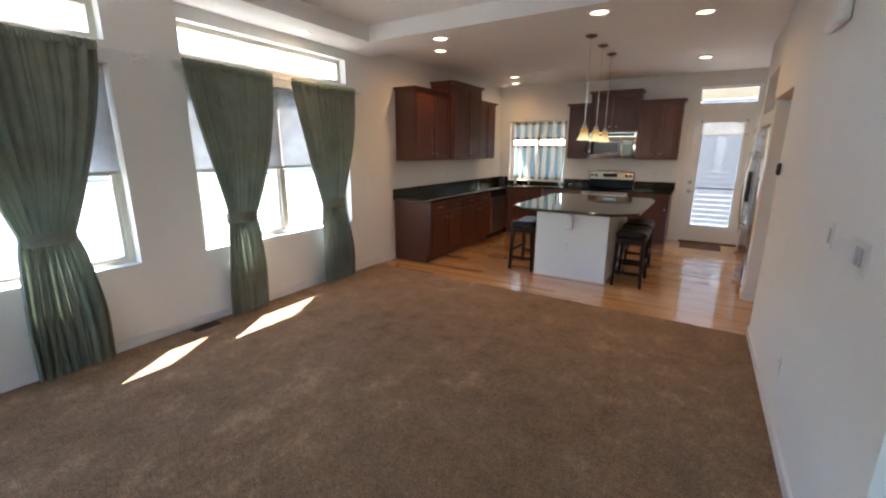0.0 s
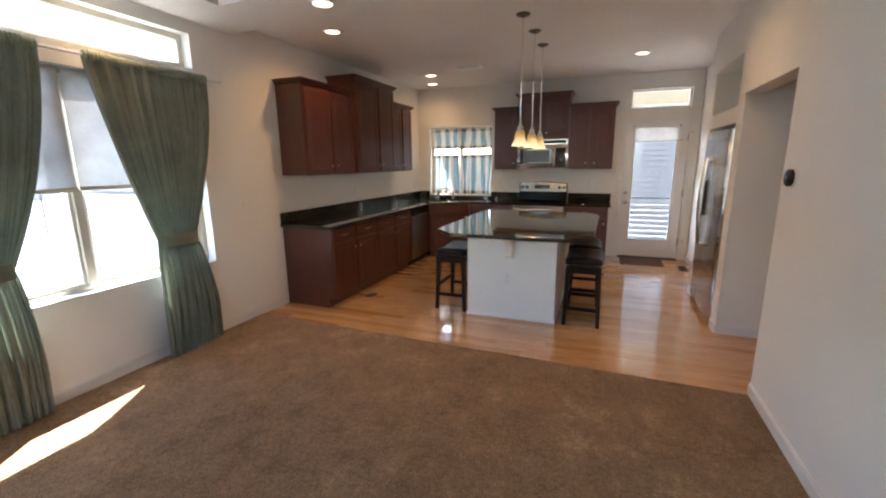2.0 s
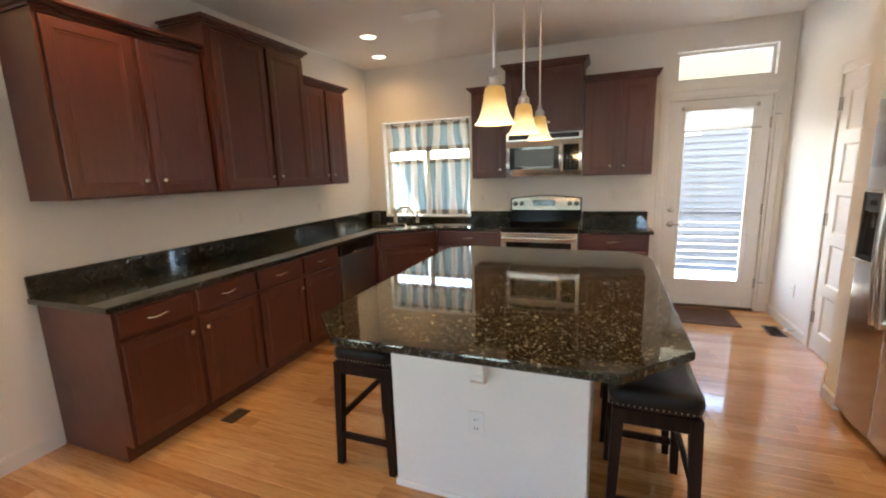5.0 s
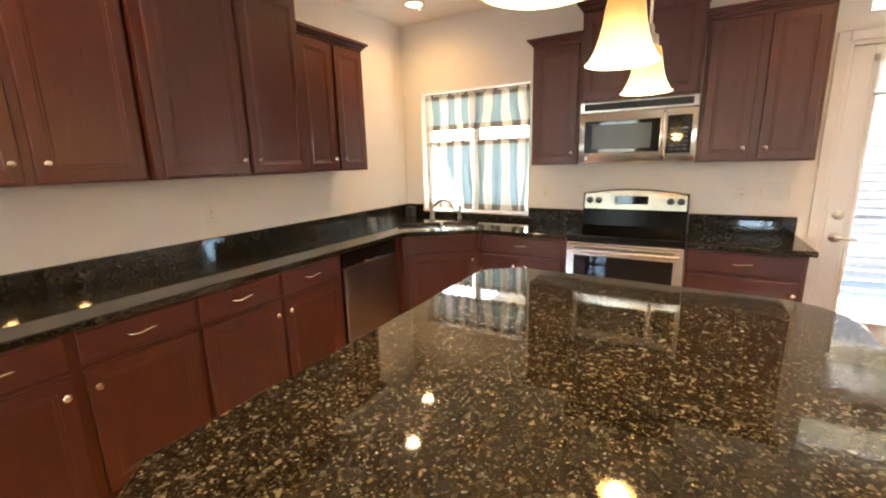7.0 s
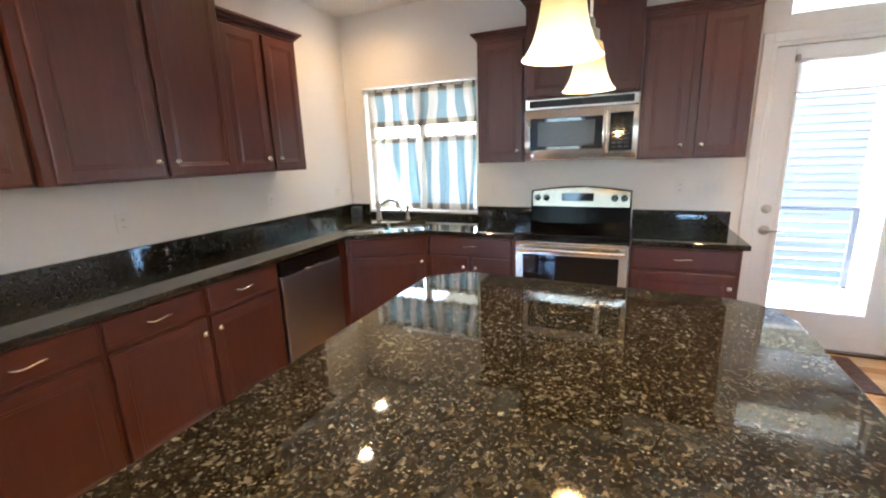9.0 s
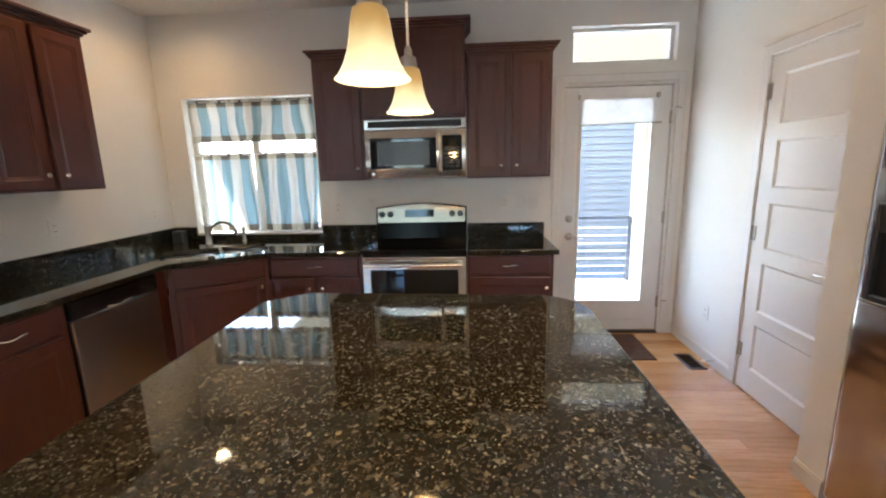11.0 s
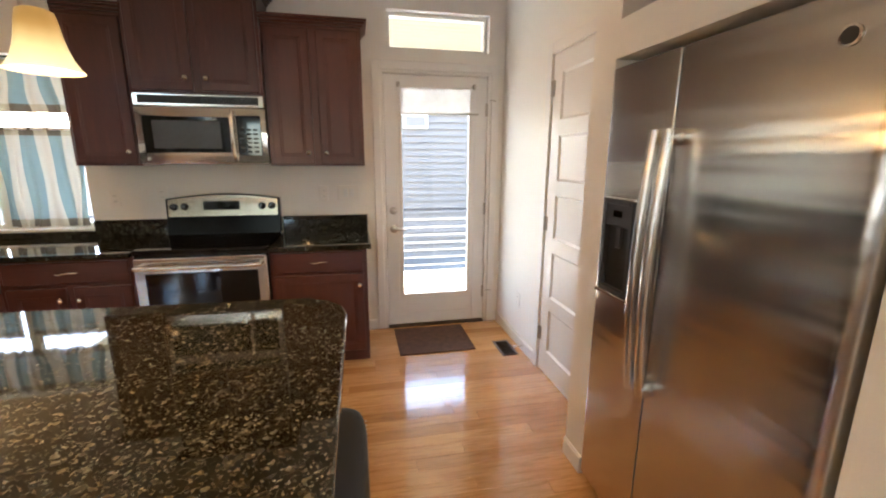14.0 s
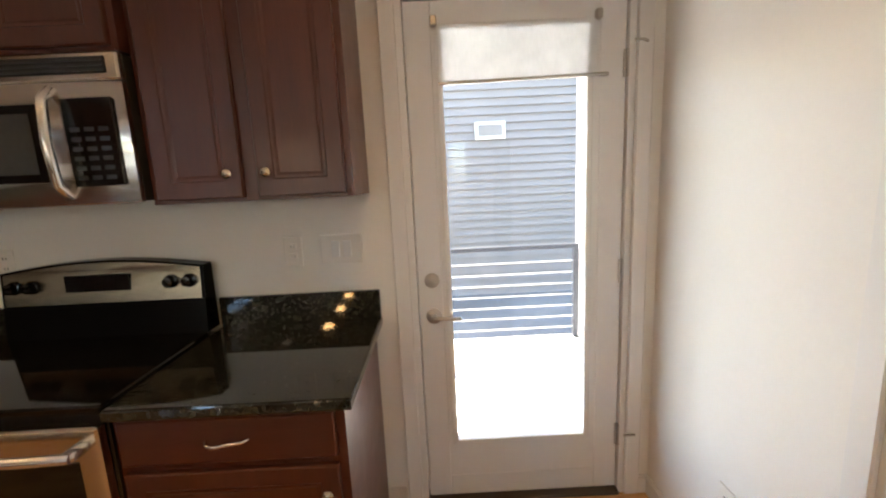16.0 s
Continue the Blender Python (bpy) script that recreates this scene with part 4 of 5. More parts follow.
# Dishwasher.
dw = thing("dishwasher", (LX + 0.3, 6.718, 0), "stainless dishwasher with black control strip", "dishwasher")
part("tub", box(LX + 0.02, LX + 0.605, 6.415, 7.020, 0.10, 0.842), M_GREYBOX, dw)
part("door", box(LX + 0.605, LX + 0.638, 6.419, 7.016, 0.115, 0.735, bevel=0.005), M_STEEL_DW, dw)
part("control_strip", box(LX + 0.605, LX + 0.64, 6.419, 7.016, 0.738, 0.838, bevel=0.005), M_BLACK, dw, "black control strip")
part("handle", moved(pull_mesh((0, 0, 0), (0, 1, 0), (1, 0, 0), 0.085), Matrix.Translation((LX + 0.638, 6.718, 0.752))), M_CHROME, dw, smooth=60)
part("toe_panel", box(LX + 0.05, LX + 0.55, 6.419, 7.016, 0.0, 0.10), M_BLACK, dw)

# ---- island ----
isl = thing("kitchen_island", (-1.0, 5.5, 0), "white painted island with a dark granite top and breakfast overhang", "island")
IX0, IX1, IY0, IY1 = -1.44, -0.585, 4.835, 6.25
part("base", box(IX0, IX1, IY0, IY1, 0.0, CT0, bevel=0.004), M_ISLAND, isl)
part("base_trim", boxes((IX0 - 0.006, IX1 + 0.006, IY0 - 0.006, IY0, 0, 0.03), (IX0 - 0.006, IX0, IY0, IY1, 0, 0.03), (IX1, IX1 + 0.006, IY0, IY1, 0, 0.03), bevel=0.002), M_ISLAND, isl)
part("top", prism([(-1.705, 4.71), (-1.50, 4.495), (-0.495, 4.495), (-0.27, 4.73), (-0.255, 6.195), (-0.275, 6.285), (-0.33, 6.36), (-0.42, 6.41), (-1.53, 6.455), (-1.705, 6.315)], CT0, CT1, 0.007, 3), M_GRANITE, isl, "polished dark granite with tan flecks")


def corbel(x, y0):
    """A scrolled bracket under the overhang: profile in depth and height."""
    prof = [(0, CT0), (-0.20, CT0), (-0.20, CT0 - 0.03), (-0.17, CT0 - 0.045), (-0.12, CT0 - 0.075), (-0.075, CT0 - 0.13), (-0.055, CT0 - 0.185), (-0.06, CT0 - 0.21), (-0.035, CT0 - 0.235), (0, CT0 - 0.24)]
    bm = bmesh.new()
    a = [bm.verts.new((x - 0.03, y0 + p, z)) for p, z in prof]
    b = [bm.verts.new((x + 0.03, y0 + p, z)) for p, z in prof]
    bm.faces.new(a), bm.faces.new(list(reversed(b)))
    for k in range(len(prof)):
        bm.faces.new((a[k], a[(k + 1) % len(prof)], b[(k + 1) % len(prof)], b[k]))
    bmesh.ops.recalc_face_normals(bm, faces=bm.faces)
    return bm


part("corbel", corbel(-1.02, IY0), M_ISLAND, isl)

# ---- appliances ----
rg = thing("range", (-1.16, BY - 0.33, 0), "freestanding stainless electric range with black ceramic cooktop", "range")
RX0, RX1, RF = -1.547, -0.777, BY - 0.655
part("body", box(RX0, RX1, RF + 0.035, BY - 0.03, 0.03, 0.865, bevel=0.004), M_BLACK, rg)
part("cooktop", box(RX0 - 0.001, RX1 + 0.001, RF + 0.02, BY - 0.10, 0.866, 0.888, bevel=0.005), M_BLACKGLASS, rg, "black ceramic glass cooktop")
bg = bmesh.new()
prof = [(RX0, 0.888), (RX1, 0.888), (RX1, 1.148)] + [(RX1 + (RX0 - RX1) * k / 10, 1.148 + 0.035 * math.sin(math.pi * k / 10)) for k in range(1, 10)] + [(RX0, 1.148)]
fa = [bg.verts.new((x, BY - 0.105 + 0.03 * (z - 0.888) / 0.29, z)) for x, z in prof]
fb = [bg.verts.new((x, BY - 0.02, z)) for x, z in prof]
bg.faces.new(fa), bg.faces.new(list(reversed(fb)))
for k in range(len(prof)):
    bg.faces.new((fa[k], fa[(k + 1) % len(prof)], fb[(k + 1) % len(prof)], fb[k]))
bmesh.ops.recalc_face_normals(bg, faces=bg.faces)
guard = part("back_guard", bg, M_GUARD, rg)
panel = bmesh.new()
prof = [(RX0 + 0.012, 1.022), (RX1 - 0.012, 1.022), (RX1 - 0.012, 1.142)] + [(RX1 - 0.012 + (RX0 - RX1 + 0.024) * k / 10, 1.142 + 0.033 * math.sin(math.pi * k / 10)) for k in range(1, 10)] + [(RX0 + 0.012, 1.142)]
fa = [panel.verts.new((x, BY - 0.108 + 0.03 * (z - 0.888) / 0.29, z)) for x, z in prof]
fb = [panel.verts.new((x, BY - 0.098 + 0.03 * (z - 0.888) / 0.29, z)) for x, z in prof]
panel.faces.new(fa), panel.faces.new(list(reversed(fb)))
for k in range(len(prof)):
    panel.faces.new((fa[k], fa[(k + 1) % len(prof)], fb[(k + 1) % len(prof)], fb[k]))
bmesh.ops.recalc_face_normals(panel, faces=panel.faces)
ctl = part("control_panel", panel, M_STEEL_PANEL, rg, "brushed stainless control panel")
part("display", moved(box(-1.30, -1.055, -0.004, 0.004, -0.032, 0.032, bevel=0.002), Matrix.Translation((0, BY - 0.089, 1.098))), M_BLACKGLASS, ctl, "black display window")
for x in (-1.495, -1.425, -0.90, -0.83):
    part("knob", lathe([(0.026, 0), (0.026, -0.004), (0.021, -0.006), (0.019, -0.026), (0.001, -0.028)], 20, (x, BY - 0.09, 1.092), "y"), M_BLACK, ctl, smooth=40)
part("oven_door", box(RX0 + 0.004, RX1 - 0.004, RF, RF + 0.035, 0.235, 0.838, bevel=0.006), M_STEEL, rg)
part("oven_window", box(RX0 + 0.062, RX1 - 0.062, RF - 0.003, RF + 0.004, 0.335, 0.745, bevel=0.003), M_BLACKGLASS, rg, "dark oven glass")
part("oven_handle", joined(tube([(RX0 + 0.03, RF - 0.052, 0.79), (RX0 + 0.15, RF - 0.058, 0.79), (-1.16, RF - 0.06, 0.79), (RX1 - 0.15, RF - 0.058, 0.79), (RX1 - 0.03, RF - 0.052, 0.79)], 0.014, 12, 1.0), boxes((RX0 + 0.025, RX0 + 0.06, RF - 0.055, RF, 0.778, 0.802), (RX1 - 0.06, RX1 - 0.025, RF - 0.055, RF, 0.778, 0.802), bevel=0.004)), M_CHROME, rg, smooth=50)
part("badge", lathe([(0.012, 0), (0.012, -0.003), (0.001, -0.0035)], 18, (-1.16, RF, 0.285), "y"), M_CHROME, rg)
part("storage_drawer", box(RX0 + 0.004, RX1 - 0.004, RF + 0.004, RF + 0.035, 0.07, 0.228, bevel=0.005), M_STEEL, rg)

mw = thing("microwave", (-1.16, BY - 0.19, 1.40), "stainless over-range microwave with black glass door", "microwave")
MY = BY - 0.365
part("casing", box(-1.545, -0.777, MY + 0.03, BY - 0.004, 1.405, 1.838, bevel=0.004), M_GREYBOX, mw)
bow = [(-1.547, MY + 0.03)] + [(-1.547 + 0.772 * k / 16, MY - 0.003 * math.sin(math.pi * k / 16) + (0.012 * abs(k / 8 - 1) ** 8)) for k in range(17)] + [(-0.775, MY + 0.03)]
part("front", prism(bow, 1.40, 1.755, 0.005, 2), M_STEEL, mw, smooth=30)
grille = part("vent_grille", box(-1.547, -0.775, MY + 0.004, MY + 0.03, 1.758, 1.838, bevel=0.006), M_STEEL, mw)
part("vent_slot", box(-1.515, -0.807, MY + 0.001, MY + 0.008, 1.775, 1.825, bevel=0.004), M_MATTE, grille)
for k in range(3):
    part("slat", box(-1.15, -0.815, MY - 0.003, MY + 0.004, 1.782 + 0.014 * k, 1.788 + 0.014 * k), M_GREYBOX, grille)
part("window", box(-1.505, -0.995, MY - 0.004, MY + 0.004, 1.47, 1.70, bevel=0.004), M_BLACKGLASS, mw, "black glass door window")
part("inner_screen", box(-1.45, -1.05, MY - 0.0065, MY - 0.003, 1.497, 1.672, bevel=0.002), surface("dark_mesh", (0.065, 0.068, 0.066), 0.22, spec=0.4), mw)
keypad = part("keypad", box(-0.955, -0.805, MY - 0.004, MY + 0.004, 1.455, 1.71, bevel=0.003), M_BLACKGLASS, mw, "black touch keypad")
for r in range(6):
    for c in range(3):
        part("key", box(-0.938 + 0.042 * c, -0.910 + 0.042 * c, MY - 0.0055, MY - 0.003, 1.475 + 0.028 * r, 1.487 + 0.028 * r), M_KEY, keypad)
part("handle", joined(tube([(-0.972, MY - 0.004, 1.425), (-0.972, MY - 0.04, 1.46), (-0.972, MY - 0.05, 1.58), (-0.972, MY - 0.04, 1.70), (-0.972, MY - 0.004, 1.735)], 0.014, 12, 1.0)), M_CHROME, mw, smooth=60)
part("badge", lathe([(0.011, 0), (0.011, -0.003), (0.001, -0.0035)], 18, (-1.49, MY, 1.432), "y"), M_CHROME, mw)

# Refrigerator: two tall, slightly bowed doors.
fr = thing("refrigerator", (1.05, 5.73, 0), "stainless side-by-side refrigerator with ice dispenser", "refrigerator")
FX, FY0, FY1, FSP, FZ1 = 0.748, 5.285, 6.20, 5.840, 1.765
part("cabinet", box(FX + 0.085, 1.52, FY0 + 0.006, FY1 - 0.006, 0.03, FZ1 - 0.01, bevel=0.006), M_GREYBOX, fr)


def bowed_door(y0, y1, z0, z1, r0, r1):
    """A flat door with rounded upright edges of radius r0 and r1."""
    bm = bmesh.new()
    prof = []
    for k in range(9):
        a = math.pi / 2 * k / 8
        prof.append((FX + r0 - r0 * math.sin(a), y0 + r0 - r0 * math.cos(a)))
    for k in range(1, 6):
        prof.append((FX - 0.003 * math.sin(math.pi * k / 6), y0 + r0 + (y1 - r1 - y0 - r0) * k / 6))
    for k in range(9):
        a = math.pi / 2 * (1 - k / 8)
        prof.append((FX + r1 - r1 * math.sin(a), y1 - r1 + r1 * math.cos(a)))
    prof += [(FX + 0.08, y1), (FX + 0.08, y0)]
    lo = [bm.verts.new((x, y, z0)) for x, y in prof]
    hi = [bm.verts.new((x, y, z1)) for x, y in prof]
    bm.faces.new(list(reversed(lo))), bm.faces.new(hi)
    for k in range(len(prof)):
        bm.faces.new((lo[k], lo[(k + 1) % len(prof)], hi[(k + 1) % len(prof)], hi[k]))
    bmesh.ops.recalc_face_normals(bm, faces=bm.faces)
    return bm


fd = part("freezer_door", bowed_door(FSP + 0.004, FY1, 0.055, FZ1, 0.006, 0.035), M_STEEL_V, fr, smooth=30)
fg = part("fridge_door", bowed_door(FY0, FSP - 0.004, 0.055, FZ1, 0.035, 0.006), M_STEEL_V, fr, smooth=30)
for y, parent in ((FSP + 0.03, fd), (FSP - 0.03, fg)):
    pts = []
    for k in range(17):
        s = k / 8 - 1
        pts.append((FX - 0.038 - 0.024 * (1 - s * s), y, 1.093 + 0.435 * s))
    part("handle", joined(tube(pts, 0.0175, 14), boxes((FX - 0.05, FX + 0.004, y - 0.017, y + 0.017, 0.654, 0.70), (FX - 0.05, FX + 0.004, y - 0.017, y + 0.017, 1.486, 1.532), bevel=0.005)), M_CHROME, parent, "curved polished steel handle", smooth=60)
disp = part("dispenser", frame_bars(FX - 0.028, FX + 0.02, 5.952, 6.13, 0.948, 1.30, 0.02, "y"), M_GREYBOX, fd, "black ice and water dispenser")
part("dispenser_back", box(FX - 0.0075, FX - 0.0035, 5.967, 6.115, 0.963, 1.20), M_MATTE, disp)
part("dispenser_panel", box(FX - 0.024, FX + 0.012, 5.967, 6.115, 1.20, 1.285, bevel=0.004), M_GREYBOX, disp)
part("dispenser_display", box(FX - 0.027, FX - 0.022, 6.015, 6.065, 1.235, 1.26, bevel=0.001), M_BLACKGLASS, disp)
part("paddle", box(FX - 0.018, FX - 0.006, 6.025, 6.055, 1.12, 1.20, bevel=0.004), M_GREYBOX, disp)
part("dispenser_trim", box(FX - 0.026, FX - 0.005, 5.947, 6.135, 1.297, 1.307, bevel=0.003), M_STEEL, disp)
part("drip_tray", box(FX - 0.035, FX + 0.01, 5.947, 6.135, 0.933, 0.949, bevel=0.003), M_STEEL, disp)
badge = part("badge", lathe([(0.021, 0), (0.021, -0.003), (0.017, -0.004), (0.001, -0.004)], 24, (FX - 0.002, 5.395, 1.679), "x"), M_CHROME, fg, smooth=30)
part("badge_disc", lathe([(0.0165, -0.0042), (0.001, -0.0046)], 24, (FX - 0.002, 5.395, 1.679), "x"), M_GREYBOX, badge)
part("kick_grille", box(FX + 0.06, FX + 0.10, FY0 + 0.01, FY1 - 0.01, 0.01, 0.05), M_BLACK, fr)
for y in (FY0 + 0.05, FY1 - 0.05):
    part("foot", lathe([(0.02, 0), (0.02, 0.02), (0.012, 0.03)], 12, (FX + 0.12, y, 0.0)), M_BLACK, fr)


# ---- bar stools ----
def stool(cx, cy, label):
    """A backless saddle stool, long side along y."""
    st = thing("bar_stool", (cx, cy, 0), label, "stool", "stools at the island")
    hw, hl, top = 0.145, 0.225, 0.56
    for sx in (-1, 1):
        for sy in (-1, 1):
            bm = bmesh.new()
            fx, fy, tx, ty = cx + sx * (hw + 0.006), cy + sy * (hl + 0.012), cx + sx * (hw - 0.014), cy + sy * (hl - 0.01)
            lo = [bm.verts.new((fx + a * 0.016, fy + b * 0.016, 0)) for a, b in ((-1, -1), (1, -1), (1, 1), (-1, 1))]
            hi = [bm.verts.new((tx + a * 0.022, ty + b * 0.022, top)) for a, b in ((-1, -1), (1, -1), (1, 1), (-1, 1))]
            bm.faces.new(list(reversed(lo))), bm.faces.new(hi)
            for k in range(4):
                bm.faces.new((lo[k], lo[(k + 1) % 4], hi[(k + 1) % 4], hi[k]))
            part("leg", bm, M_STOOL, st)
    for sy in (-1, 1):
        part("stretcher", box(cx - hw, cx + hw, cy + sy * (hl + 0.008) - 0.009, cy + sy * (hl + 0.008) + 0.009, 0.145, 0.18, bevel=0.003), M_STOOL, st)
    for sx in (-1, 1):
        part("stretcher", box(cx + sx * hw - 0.009, cx + sx * hw + 0.009, cy - hl, cy + hl, 0.235, 0.27, bevel=0.003), M_STOOL, st)
    part("apron", boxes((cx - hw - 0.002, cx + hw + 0.002, cy - hl - 0.01, cy + hl + 0.01, 0.50, 0.565), bevel=0.004), M_STOOL, st)
    bm = bmesh.new()
    W, L, n = hw + 0.02, hl + 0.022, 40
    rings = []
    for inset, dz in ((0.006, 0.0), (0.0, 0.008), (-0.004, 0.03), (0.0, 0.05), (0.012, 0.064), (0.035, 0.073), (0.08, 0.077)):
        ring = []
        for k in range(n):
            a = 2 * math.pi * k / n
            ca, sa = math.cos(a), math.sin(a)
            px = (W - inset) * math.copysign(abs(ca) ** 0.32, ca)
            py = (L - inset) * math.copysign(abs(sa) ** 0.32, sa)
            ring.append(bm.verts.new((cx + px, cy + py, 0.553 + dz + (0.034 * (py / L) ** 2 if dz > 0.02 else 0.02 * (py / L) ** 2))))
        rings.append(ring)
    for p, q in zip(rings, rings[1:]):
        for k in range(n):
            bm.faces.new((p[k], p[(k + 1) % n], q[(k + 1) % n], q[k]))
    bm.faces.new(list(reversed(rings[0])))
    mid = bm.verts.new((cx, cy, 0.63))
    for k in range(n):
        bm.faces.new((rings[-1][k], rings[-1][(k + 1) % n], mid))
    bmesh.ops.recalc_face_normals(bm, faces=bm.faces)
    seat = part("seat", bm, M_LEATHER, st, "black leather saddle seat", smooth=50)
    nails = bmesh.new()
    for k in range(26):
        y = cy - L + 2 * L * (k + 0.5) / 26
        for sx in (-1, 1):
            bmesh.ops.create_icosphere(nails, subdivisions=1, radius=0.0035, matrix=Matrix.Translation((cx + sx * (W + 0.001), y, 0.567 + 0.02 * ((y - cy) / L) ** 2)))
    for k in range(17):
        x = cx - W + 2 * W * (k + 0.5) / 17
        for sy in (-1, 1):
            bmesh.ops.create_icosphere(nails, subdivisions=1, radius=0.0035, matrix=Matrix.Translation((x, cy + sy * (L + 0.001), 0.587)))
    tagged(part("nailhead_trim", nails, M_NICKEL, seat), kind="stuff")
    return st


first = stool(-0.35, 5.10, "dark wood bar stool with black leather saddle seat")
copy_thing(first, Matrix.Translation((-0.37, 5.72, 0)))
copy_thing(first, Matrix.Translation((-1.64, 5.12, 0)))


# ---- lamps ----
def pendant(x, y):
    p = thing("pendant_lamp", (x, y, CEIL), "amber glass bell pendant lamp, lit, on a thin rod", "pendant lamp", "pendants over the island")
    part("canopy", lathe([(0.062, 0), (0.062, -0.006), (0.05, -0.016), (0.02, -0.022), (0.012, -0.03), (0.001, -0.03)], 24, (x, y, CEIL)), M_DARKNICKEL, p, smooth=40)
    part("rod", tube([(x, y, CEIL - 0.028), (x, y, 1.83)], 0.0048, 8), M_CHROME, p)
    part("socket", lathe([(0.008, 1.856), (0.013, 1.843), (0.013, 1.828), (0.026, 1.820), (0.028, 1.782), (0.02, 1.776)], 20, (x, y, 0)), M_NICKEL, p, smooth=40)
    bell = [(0.026, 1.790), (0.036, 1.784), (0.041, 1.762), (0.045, 1.734), (0.051, 1.705), (0.0595, 1.680), (0.071, 1.659), (0.0795, 1.649)]
    bm = lathe(bell + [(r - 0.004, z + 0.001) for r, z in reversed(bell)], 32, (x, y, 0))
    bmesh.ops.delete(bm, geom=[f for f in bm.faces if len(f.verts) > 4], context="FACES")
    bmesh.ops.remove_doubles(bm, verts=bm.verts, dist=1e-6)
    part("shade", bm, M_AMBER, p, "frosted amber glass bell", smooth=50)
    part("bulb", lathe([(0.001, 1.692), (0.018, 1.698), (0.026, 1.715), (0.02, 1.742), (0.012, 1.775)], 16, (x, y, 0)), M_BULB, p, smooth=60)
    lamp = new("pendant_light", bpy.data.lights.new("pendant_light", "POINT"))
    lamp.data.energy, lamp.data.color, lamp.data.shadow_soft_size = PENDANT_POWER, WARM, 0.045
    lamp.location = (x, y, 1.662)
    return p


for x, y in ((-0.970, 4.930), (-0.949, 5.445), (-0.945, 5.974)):
    pendant(x, y)


def can_light(x, y, z, power):
    c = thing("recessed_downlight", (x, y, z), "round white recessed ceiling downlight, lit", "downlight", "recessed downlights")
    part("trim_ring", lathe([(0.095, 0.0), (0.093, -0.006), (0.075, -0.008), (0.070, -0.003), (0.070, 0.0)], 28, (x, y, z)), M_TRIM, c, smooth=40)
    part("lamp_face", lathe([(0.069, -0.001), (0.055, -0.004), (0.001, -0.005)], 28, (x, y, z)), M_CANGLOW, c)
    lamp = new("downlight", bpy.data.lights.new("downlight", "SPOT"))
    lamp.data.energy, lamp.data.color, lamp.data.spot_size, lamp.data.spot_blend, lamp.data.shadow_soft_size = power, WARM, radians(158 if z == CEIL else 112), 1.0, 0.045
    lamp.location = (x, y, z - 0.012)
    return c


for x, y, z, share in ((-0.64, 3.75, SOFFIT, 1), (-2.21, 3.79, SOFFIT, 1), (-3.25, 2.9, SOFFIT, 0.7), (0.09, 4.62, CEIL, 1.3), (-2.77, 4.70, CEIL, 1.8), (0.10, 6.82, CEIL, 1.3), (-2.70, 7.01, CEIL, 0.9), (-2.95, 7.66, CEIL, 0.7)):
    can_light(x, y, z, CAN_POWER * share)


